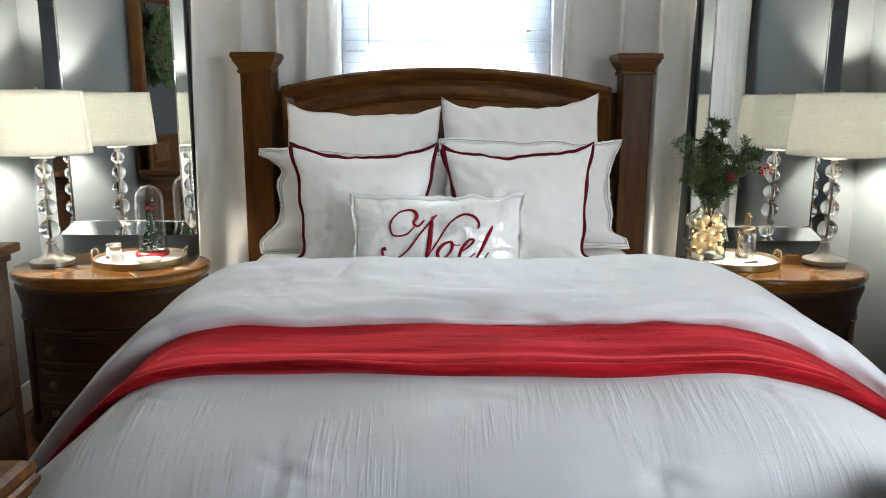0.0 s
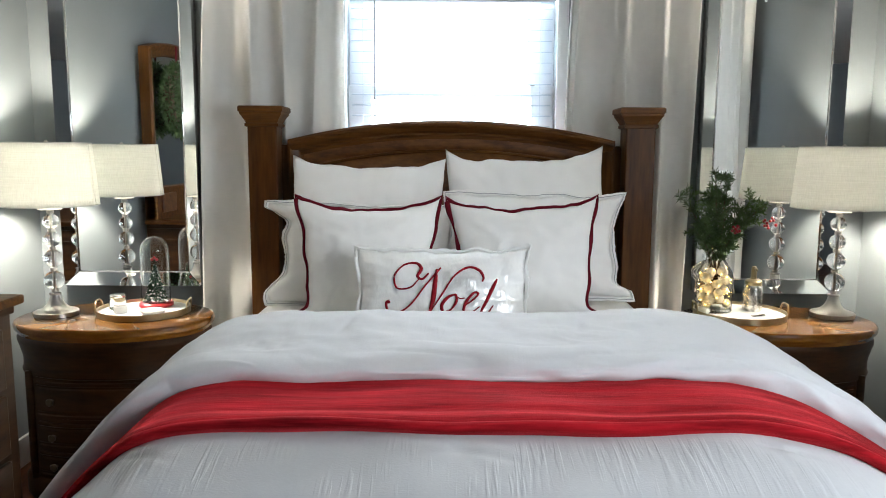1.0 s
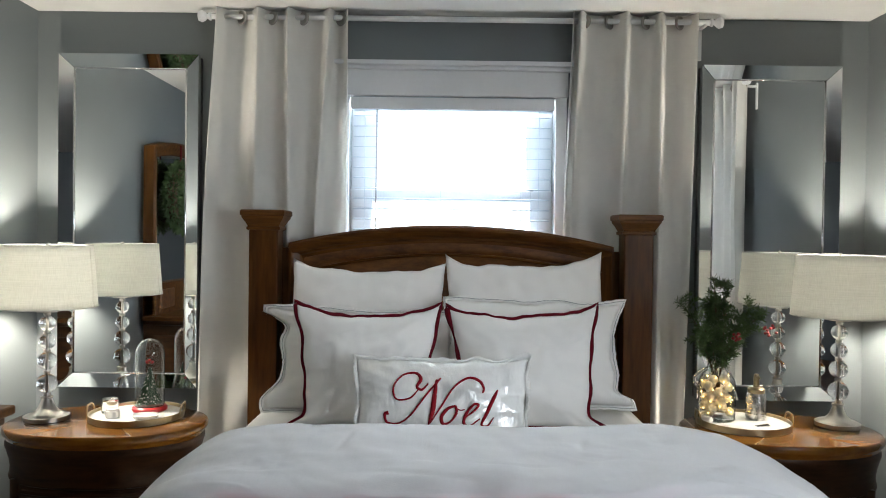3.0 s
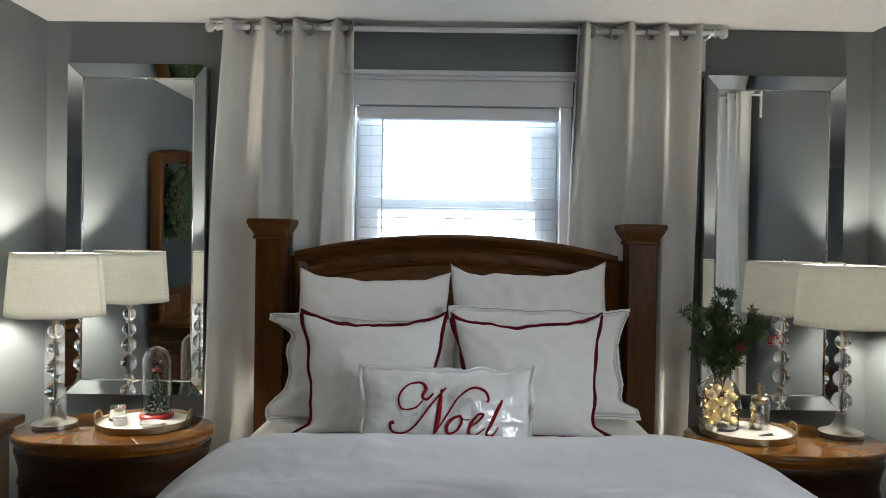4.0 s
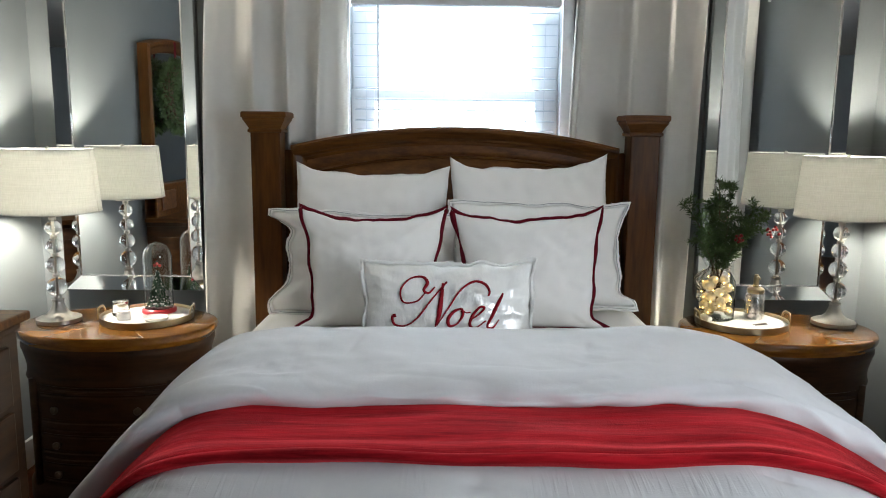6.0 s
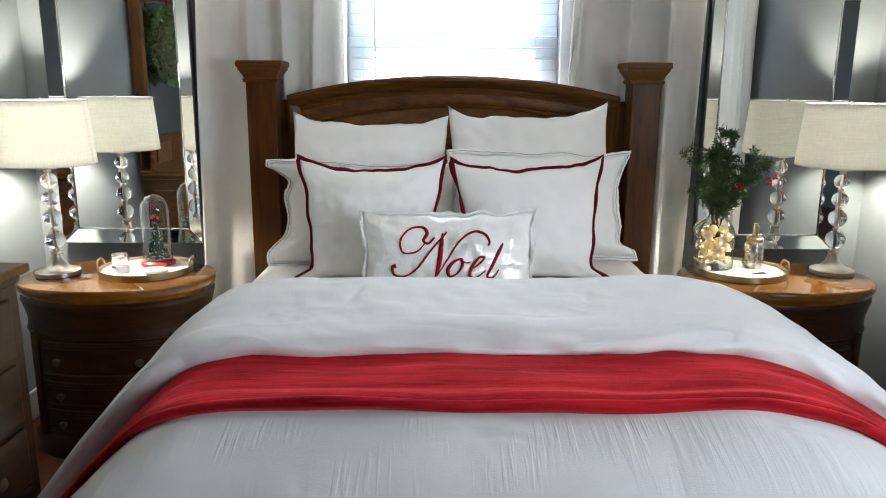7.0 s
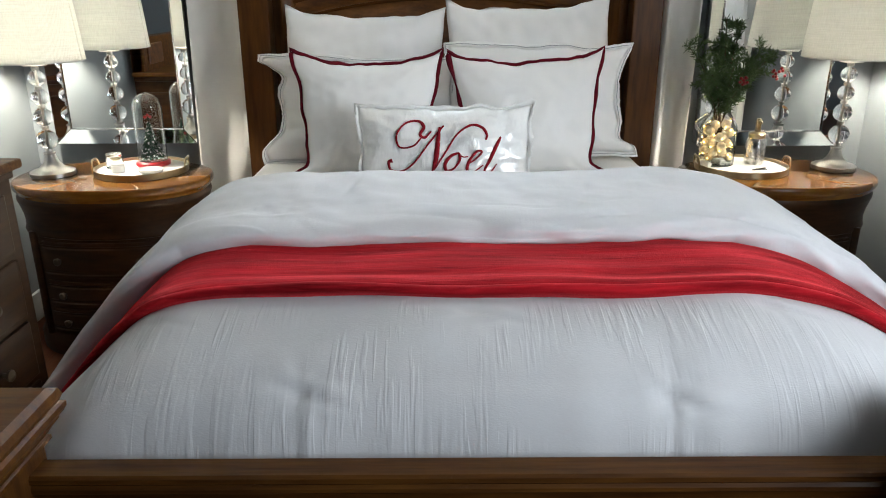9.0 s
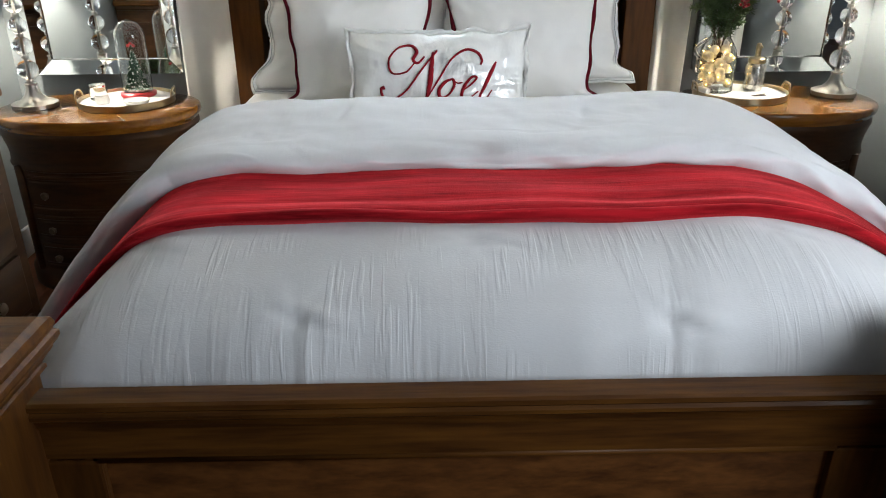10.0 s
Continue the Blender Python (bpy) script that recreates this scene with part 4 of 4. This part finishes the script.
# ---- table lamps ----
def table_lamp(m, label):
    l = thing("table_lamp", label, "table lamp", m, "lamps on the nightstands")
    base = [(0.080, 0), (0.087, 0.002), (0.087, 0.018), (0.080, 0.022), (0.070, 0.024), (0.050, 0.032), (0.034, 0.048), (0.024, 0.070), (0.020, 0.086), (0.024, 0.089), (0.024, 0.094), (0.012, 0.097), (0.008, 0.104)]
    part("base", lathe("base", base, NICKEL, 48), l)
    part("stem", tube("stem", [(0, 0, 0.10), (0, 0, 0.47)], 0.004, NICKEL, 10), l)
    col = lathe("collar", [(0.008, -0.007), (0.013, -0.006), (0.015, 0), (0.013, 0.006), (0.008, 0.007)], NICKEL, 20)
    for z, r in ((0.147, 0.0395), (0.238, 0.0365), (0.317, 0.0325), (0.392, 0.0315)):
        part("crystal_ball", ball("crystal_ball", r, CRYSTAL, 4), l, pose(0, 0, z))
    for z in (0.104, 0.194, 0.280, 0.354, 0.430):
        part("collar", col, l, pose(0, 0, z))
    part("drip_disc", lathe("drip_disc", [(0.008, 0.438), (0.044, 0.440), (0.046, 0.443), (0.044, 0.446), (0.012, 0.448), (0.012, 0.475), (0.008, 0.477)], NICKEL, 32), l)
    part("socket", lathe("socket", [(0.010, 0.47), (0.018, 0.475), (0.018, 0.520), (0.010, 0.525)], NICKEL, 20), l)
    part("bulb", lathe("bulb", [(0.012, 0.525), (0.016, 0.54), (0.027, 0.565), (0.029, 0.585), (0.022, 0.605), (0.0, 0.613)], BULB, 24), l)
    n, rows = 72, []
    for k in range(9):
        z = 0.457 + 0.255 * k / 8
        r = 0.189 - 0.020 * k / 8
        rows.append([(r * math.cos(2 * math.pi * i / n), r * math.sin(2 * math.pi * i / n), z) for i in range(n + 1)])
    shade = part("shade", sheet("shade", rows, LINEN), l, None, "grey-beige linen drum shade")
    thicken(shade, 0.0015)
    for z, r in ((0.459, 0.1892), (0.710, 0.1695)):
        ring = [(r * math.cos(2 * math.pi * i / 60), r * math.sin(2 * math.pi * i / 60), z) for i in range(60)]
        part("shade_rim", tube("shade_rim", ring, 0.002, GREYTRIM, 6, True), shade)
    for k in range(3):
        c, s = math.cos(0.4 + 2.094 * k), math.sin(0.4 + 2.094 * k)
        part("spider_arm", tube("spider_arm", [(0, 0, 0.690), (c * 0.06, s * 0.06, 0.690), (c * 0.168, s * 0.168, 0.708)], 0.002, NICKEL, 6), l)
    part("harp", tube("harp", [(0.045 * math.sin(t) , 0, 0.60 + 0.10 * -math.cos(t)) for t in [math.pi * (0.08 + 1.84 * i / 24) for i in range(25)]], 0.0018, NICKEL, 6), l)
    part("finial", lathe("finial", [(0.006, 0.688), (0.010, 0.694), (0.006, 0.699), (0.010, 0.708), (0.007, 0.718), (0, 0.722)], NICKEL, 16), l)
    return l


LL, LR = (-1.640, -0.275), (1.616, -0.205)
table_lamp(pose(*LL, NZ), "lit table lamp of stacked crystal balls with linen shade")
table_lamp(pose(*LR, NZ), "lit table lamp of stacked crystal balls beside greenery")


# ---- trays ----
def tray(m, r, label):
    t = thing("tray", label, "tray", m, "trays on the nightstands")
    part("dish", lathe("dish", [(r - 0.004, 0.0), (r, 0.002), (r, 0.027), (r - 0.004, 0.027), (r - 0.005, 0.012), (0.0, 0.012)], BRASS, 72), t)
    part("inlay", lathe("inlay", [(r - 0.006, 0.0125), (r - 0.006, 0.0145), (0.0, 0.0145)], MARBLE, 72), t)
    for s in (-1, 1):
        pts = []
        for i in range(17):
            u = -1 + 2 * i / 16
            ang = u * 0.28
            h = 0.012 + 0.045 * (1 - abs(u) ** 5)
            pts.append((s * r * math.cos(ang) * 1.005, r * math.sin(ang), h))
        part("handle", tube("handle", pts, 0.004, BRASS, 8, False, 1.0), t)
    return t


TL, TR = (-1.295, -0.220), (1.222, -0.210)
TZ = NZ + 0.0145
tray(pose(*TL, NZ, 0, 0, 8), 0.187, "round marble tray with brass rim and handles")
tray(pose(*TR, NZ, 0, 0, -6), 0.187, "round marble tray with brass rim holding a bottle")


# ---- small things on the left tray ----
def cloche(m):
    c = thing("cloche", "glass dome over a miniature green christmas tree", "cloche", m)
    part("base", lathe("base", [(0.056, 0), (0.060, 0.003), (0.060, 0.012), (0.054, 0.018), (0.0, 0.018)], REDPAINT, 40), c)
    prof = [(0.050, 0.018), (0.050, 0.20)] + [(0.050 * math.cos(k * 0.157), 0.20 + 0.055 * math.sin(k * 0.157)) for k in range(1, 10)] + [(0.006, 0.2555), (0.0, 0.256)]
    dome = part("dome", lathe("dome", [(0.0475, 0.019)] + prof[:-1] + [(0.0, 0.2562)], CLEAR, 40), c)
    inn = lathe("dome_inner", [(0.0478, 0.0195), (0.0478, 0.20)] + [(0.0478 * math.cos(k * 0.157), 0.20 + 0.0528 * math.sin(k * 0.157)) for k in range(1, 10)] + [(0.0, 0.2535)], CLEAR, 40)
    inn.flip_normals()
    bm = bmesh.new()
    bm.from_mesh(dome.data), bm.from_mesh(inn)
    bm.to_mesh(dome.data)
    bm.free()
    bpy.data.meshes.remove(inn)
    part("trunk", tube("trunk", [(0, 0, 0.018), (0, 0, 0.16)], 0.004, STEM, 8), c)
    rng = random.Random(5)
    for name, material, count, tip in (("needles", GREEN2, 900, 1.0), ("snow_tips", SNOW, 110, 1.04)):
        verts, faces = [], []
        for _ in range(count):
            h = rng.random() ** 1.3
            z = 0.030 + 0.128 * h
            tier = 0.75 + 0.25 * (1 - (h * 6) % 1)
            r = (0.040 * (1 - h) + 0.004) * tier * tip
            a = rng.uniform(0, 6.283)
            d = Vector((math.cos(a), math.sin(a), 0))
            s = d.cross(Vector((0, 0, 1))) * 0.0022
            p0 = d * r * (0.35 if material is GREEN2 else 0.93) + Vector((0, 0, z + (0.006 if material is GREEN2 else 0)))
            p1 = d * r + Vector((0, 0, z - 0.004))
            up = Vector((0, 0, 0.0026))
            k = len(verts)
            verts += [p0 - s, p0 + s, p1 + s, p1 - s, p1 + up]
            faces += [(k, k + 1, k + 2, k + 3), (k, k + 3, k + 4), (k + 1, k + 4, k + 2), (k + 2, k + 4, k + 3)]
        part(name, data_of(name, verts, faces, material), c)
    bow = ball("bow", 0.006, REDPAINT, 2)
    for dx in (-0.009, 0.009):
        part("bow", bow, c, pose(dx, -0.002, 0.171, 0, 20 * (1 if dx > 0 else -1), 0))
    part("bow_knot", ball("bow_knot", 0.0055, REDPAINT, 2), c, pose(0, -0.003, 0.178))


cloche(pose(-1.270, -0.150, TZ) @ Matrix.Scale(1.19, 4))


def small_jar(name, label, m, r, h, body, lid=None):
    j = thing(name, label, "jar", m)
    prof = [(r * 0.9, 0), (r, 0.003), (r, h * 0.72), (r * 0.86, h * 0.82), (r * 0.86, h * 0.9)]
    part("jar_body", lathe("jar_body", prof, body, 32), j)
    part("lid", lathe("lid", [(r * 0.9, h * 0.82), (r * 0.93, h * 0.84), (r * 0.93, h * 0.97), (r * 0.86, h), (0, h)], lid or body, 32), j)


FROST = glass("frosted_glass", (0.95, 0.97, 0.95), 0.15, 1.3)
small_jar("glass_jar", "small clear glass jar with silver lid", pose(-1.408, -0.215, TZ), 0.034, 0.062, FROST, CHROME)
small_jar("cream_jar", "small white cream jar with white lid", pose(-1.365, -0.290, TZ), 0.027, 0.038, CERAMIC, CERAMIC)
dish = tagged(part("trinket_dish", lathe("trinket_dish", [(0.030, 0), (0.046, 0.006), (0.054, 0.018), (0.051, 0.019), (0.044, 0.010), (0.0, 0.007)], CERAMIC, 40, rx=1.0, ry=0.8), None, pose(-1.226, -0.305, TZ)), "shallow white ceramic trinket dish on a tray", "dish")


# ---- small things on the right tray ----
def jug(m):
    j = thing("glass_jug", "clear glass jug filled with lit cream baubles", "glass jug", m)
    prof = [(0.060, 0.0), (0.066, 0.004), (0.067, 0.13), (0.063, 0.150), (0.050, 0.172), (0.038, 0.190), (0.034, 0.205), (0.034, 0.225), (0.039, 0.232), (0.039, 0.240), (0.035, 0.243)]
    inner = [(r - 0.003, max(z, 0.005)) for r, z in prof[::-1]]
    body = lathe("jug_body", prof + inner[1:] + [(0.0, 0.005)], CLEAR, 44)
    part("jug_body", body, j)
    loop = [(-0.062 - 0.034 * math.sin(math.pi * i / 14) , 0, 0.115 + 0.075 * i / 14 + 0.0) for i in range(15)]
    loop = [(x + (0.020 * (i / 14)), y, z) for i, (x, y, z) in enumerate(loop)]
    part("jug_handle", tube("jug_handle", loop, 0.006, CLEAR, 10), j)
    rng = random.Random(11)
    spots = []
    bauble = ball("bauble", 0.0175, CREAM, 2)
    for _ in range(4000):
        if len(spots) >= 26:
            break
        z = rng.uniform(0.024, 0.155)
        rr = (0.046 if z < 0.135 else 0.028) * math.sqrt(rng.random())
        a = rng.uniform(0, 6.283)
        p = Vector((rr * math.cos(a), rr * math.sin(a), z))
        if all((p - q).length > 0.031 for q in spots):
            spots.append(p)
            part("bauble", bauble, j, Matrix.Translation(p))
    led = ball("micro_light", 0.0028, LED, 1)
    wire = []
    for k in range(34):
        a, z = k * 1.9, 0.02 + 0.145 * k / 33
        r = 0.060 - 0.012 * rng.random() - (0.014 if z > 0.15 else 0)
        p = Vector((r * math.cos(a), r * math.sin(a), z))
        wire.append(p)
        part("micro_light", led, j, Matrix.Translation(p))
    part("light_wire", tube("light_wire", wire, 0.0006, WIRE, 4), j)


jug(pose(1.128, -0.165, TZ) @ Matrix.Scale(1.12, 4))


def greenery(m):
    g = thing("greenery_bouquet", "bouquet of green pine sprigs with red berries", "bouquet", m)
    rng = random.Random(3)
    ends = [(-0.135, 0.02, 0.215), (-0.060, -0.03, 0.13), (-0.015, 0.01, 0.295), (0.045, 0.02, 0.285), (0.110, -0.01, 0.20), (0.165, 0.0, 0.185), (0.075, -0.04, 0.12), (-0.095, -0.03, 0.10),
            (0.015, -0.05, 0.18), (0.13, 0.03, 0.13), (-0.03, 0.05, 0.20), (0.0, 0.03, 0.24)]
    for ex, ey, ez in ends:
        end = Vector((ex, ey, ez))
        bend = Vector((ex * 0.25, ey * 0.3, ez * 0.62))
        start = Vector((rng.uniform(-0.012, 0.012), rng.uniform(-0.012, 0.012), -0.09))
        pts = []
        for i in range(15):
            t = i / 14
            pts.append(start * (1 - t) ** 2 + bend * 2 * t * (1 - t) + end * t * t)
        sprig = part("sprig", tube("sprig", pts, [0.0022 * (1 - 0.6 * i / 14) for i in range(15)], STEM, 5), g)
        verts, faces = [], []

        def needle(p, d, l, w):
            s = d.cross(Vector((rng.uniform(-1, 1), rng.uniform(-1, 1), rng.uniform(-1, 1)))).normalized() * w
            u = s.cross(d).normalized() * w * 0.5
            k = len(verts)
            verts.extend([p, p + d * l * 0.5 + s, p + d * l, p + d * l * 0.5 - s, p + d * l * 0.5 + u])
            faces.extend([(k, k + 1, k + 4), (k + 1, k + 2, k + 4), (k + 2, k + 3, k + 4), (k + 3, k, k + 4)])

        twigs = [(pts[i], pts[i + 1] - pts[i]) for i in range(4, 14)]
        for i in range(4, 14):
            side = Vector((rng.uniform(-1, 1), rng.uniform(-1, 1), rng.uniform(-0.1, 0.9))).normalized()
            for k in range(4):
                twigs.append((pts[i] + side * 0.012 * k, side * 0.012 + (pts[i + 1] - pts[i]) * 0.2))
        for p, step in twigs:
            ax = step.normalized()
            for _ in range(16):
                d = Vector((rng.uniform(-1, 1), rng.uniform(-1, 1), rng.uniform(-1, 1))).normalized()
                d = (d + ax * 0.8).normalized()
                needle(p + step * rng.random(), d, rng.uniform(0.014, 0.028), 0.0016)
        part("needles", data_of("needles", verts, faces, GREEN), sprig)
    berry = ball("berry", 0.0055, BERRY, 2)
    for c in ((0.045, -0.06, 0.105), (0.165, -0.02, 0.125)):
        for _ in range(10):
            o = Vector((rng.gauss(0, 0.011), rng.gauss(0, 0.008), rng.gauss(0, 0.009)))
            part("berry", berry, g, Matrix.Translation(Vector(c) + o))


greenery(pose(1.128, -0.165, TZ + 0.225) @ Matrix.Scale(1.24, 4))


def dispenser(m):
    d = thing("soap_dispenser", "silver mercury glass pump dispenser on a tray", "dispenser", m)
    part("bottle", lathe("bottle", [(0.0, 0.0), (0.034, 0), (0.038, 0.004), (0.039, 0.010), (0.038, 0.088), (0.033, 0.102), (0.028, 0.108), (0.028, 0.114)], MERCURY, 32), d)
    part("raised_band", lathe("raised_band", [(0.0384, 0.020), (0.0392, 0.022), (0.0392, 0.026), (0.0384, 0.028)], MERCURY, 32), d)
    part("collar", lathe("collar", [(0.032, 0.104), (0.033, 0.106), (0.033, 0.120), (0.028, 0.125), (0.012, 0.128), (0.012, 0.136)], BRASS, 28), d)
    part("pump", lathe("pump", [(0.009, 0.134), (0.011, 0.137), (0.011, 0.165), (0.008, 0.178), (0.0, 0.180)], BRASS, 20), d)
    part("nozzle", tube("nozzle", [(0, 0, 0.170), (0.0, -0.02, 0.172), (0.0, -0.032, 0.166)], 0.0035, BRASS, 8), d)


dispenser(pose(1.295, -0.160, TZ) @ Matrix.Scale(1.07, 4))
clip = thing("nail_clipper", "small silver nail clipper lying on the tray", "nail clipper", pose(1.270, -0.290, TZ, 0, 0, 10))
part("lower_arm", box("lower_arm", (-0.032, -0.006, 0), (0.032, 0.006, 0.005), CHROME, 0.002), clip)
part("lever", box("lever", (-0.030, -0.005, 0.006), (0.026, 0.005, 0.009), BRONZE, 0.001), clip, pose(0, 0, 0.0, 0, -6, 0))
roll = thing("folded_cloth", "small rolled white cloth at the tray rim", "cloth", pose(1.068, -0.215, TZ + 0.012, 0, 0, 20))
part("rolled_cloth", lathe("rolled_cloth", [(0.0, -0.03), (0.010, -0.03), (0.012, -0.026), (0.012, 0.026), (0.010, 0.03), (0.0, 0.03)], COTTON, 20), roll, pose(0, 0, 0, 90, 0, 0))


# ---- dresser and its mirror ----
def dresser():
    x0, x1, y0, y1, h = XL + 0.02, -1.295, -2.68, -1.120, 0.968
    d = thing("dresser", "dark-brown wooden dresser against the side wall", "dresser")
    part("body", box("body", (x0, y0 + 0.02, 0.06), (x1 - 0.02, y1 - 0.02, h - 0.05), OAK_DARK, 0.006), d)
    part("plinth", box("plinth", (x0, y0 + 0.005, 0.0), (x1 - 0.005, y1 - 0.005, 0.075), OAK_DARK, 0.008), d)
    part("cornice", box("cornice", (x0, y0 + 0.010, h - 0.055), (x1 - 0.010, y1 - 0.010, h - 0.028), OAK_DARK, 0.008), d)
    part("top", box("top", (x0, y0 - 0.01, h - 0.028), (x1 + 0.01, y1 + 0.01, h), OAK_H, 0.009, 3), d)
    part("side_panel", box("side_panel", (x0 + 0.07, y1 - 0.024, 0.14), (x1 - 0.09, y1 - 0.014, h - 0.12), OAK_DARK, 0.004), d)
    knob = lathe("knob", [(0.007, 0), (0.007, 0.012), (0.016, 0.016), (0.018, 0.024), (0.012, 0.030), (0.0, 0.032)], BRONZE, 16)
    for r in range(4):
        for c in range(2):
            z0 = 0.10 + r * 0.20
            ya = y0 + 0.05 + c * 0.73
            dr = part("drawer", box("drawer", (x1 - 0.026, ya, z0), (x1 - 0.008, ya + 0.70, z0 + 0.18), OAK_DARK, 0.006), d)
            for k in (0.18, 0.52):
                part("knob", knob, dr, pose(x1 - 0.008, ya + k, z0 + 0.09, 0, 90, 0))


def dresser_mirror():
    d = thing("dresser_mirror", "arched wooden dresser mirror standing on the dresser", "mirror", pose(-1.85, -1.70, 0.968))
    a, hh = 0.58, 1.12
    arch = lambda y: hh - 0.07 * (abs(y) / a) ** 2.2
    pts = [(-a + 2 * a * i / 40) for i in range(41)]
    prof = [(0.0, -0.03), (0.0, 0.030), (0.012, 0.042), (0.03, 0.040), (0.045, 0.030), (0.075, 0.024), (0.085, 0.010), (0.085, -0.03)]

    def run(path):
        rows = []
        for i, (y, z) in enumerate(path):
            p, q = path[max(i - 1, 0)], path[min(i + 1, len(path) - 1)]
            t = Vector((q[0] - p[0], q[1] - p[1])).normalized()
            rows.append([(dx, y + t.y * s, z - t.x * s) for s, dx in prof])
        return rows
    part("arched_rail", sheet("arched_rail", run([(y, arch(y)) for y in pts]), OAK_H, False), d)
    part("side_post", sheet("side_post", run([(-a, 0.0), (-a, arch(-a))]), OAK_V, False), d)
    part("side_post", sheet("side_post", run([(a, arch(a)), (a, 0.0)]), OAK_V, False), d)
    part("base_block", box("base_block", (-0.03, -a, 0.0), (0.05, a, 0.20), OAK_H, 0.01), d)
    for s in (-1, 1):
        part("carved_panel", box("carved_panel", (0.048, s * 0.40 - 0.12, 0.04), (0.060, s * 0.40 + 0.12, 0.16), BURL, 0.008), d)
    rows = [[(0.0, y * 0.95, z if z else arch(y) - 0.05) for z in (0.18, 0)] for y in pts]
    thicken(part("mirror_glass", sheet("mirror_glass", rows, MIRROR, False), d), 0.005)


def wreath():
    w = thing("wreath", "dark green wreath hanging on the dresser mirror", "wreath", pose(-1.775, -1.47, 1.72))
    rng = random.Random(8)
    verts, faces = [], []
    for _ in range(4200):
        a, b = rng.uniform(0, 6.283), rng.uniform(0, 6.283)
        R = 0.165
        d = Vector((math.cos(b) * 0.6, math.cos(a) * math.sin(b), math.sin(a) * math.sin(b)))
        p = Vector((0, math.cos(a) * R, math.sin(a) * R)) + d * 0.065 * rng.random() ** 0.5
        t = (d + Vector((rng.uniform(-.7, .7), rng.uniform(-.7, .7), rng.uniform(-.7, .7)))).normalized() * rng.uniform(0.02, 0.045)
        s = t.cross(Vector((rng.random(), rng.random(), rng.random()))).normalized() * 0.006
        k = len(verts)
        verts += [p, p + t * 0.5 + s, p + t, p + t * 0.5 - s]
        faces.append((k, k + 1, k + 2, k + 3))
    part("leaves", data_of("leaves", verts, faces, GREEN), w)
    part("hoop", tube("hoop", [(0, 0.165 * math.cos(6.283 * i / 40), 0.165 * math.sin(6.283 * i / 40)) for i in range(40)], 0.035, STEM, 8, True), w)
    part("ribbon", box("ribbon", (-0.003, -0.015, 0.20), (0.0, 0.015, 0.34), REDTRIM, 0), w)


dresser()
dresser_mirror()
wreath()


# ---- floor boards ----
rng = random.Random(21)
boards = {}
for i in range(46):
    x = XL + 0.083 * i
    if x > XR:
        break
    y = YF - rng.random() * 0.8
    while y < YB:
        l = rng.choice((0.9, 1.2, 1.5))
        lo, hi = max(y, YF), min(y + l, YB)
        if hi - lo > 0.05:
            key = round(hi - lo, 1)
            me = boards.get(key) or box("floor_board", (0, 0, -0.004), (0.0815, hi - lo - 0.0015, 0.0), FLOOR, 0)
            boards[key] = me
            part("floor_board", me, floor, pose(x, lo, 0))
        y += l
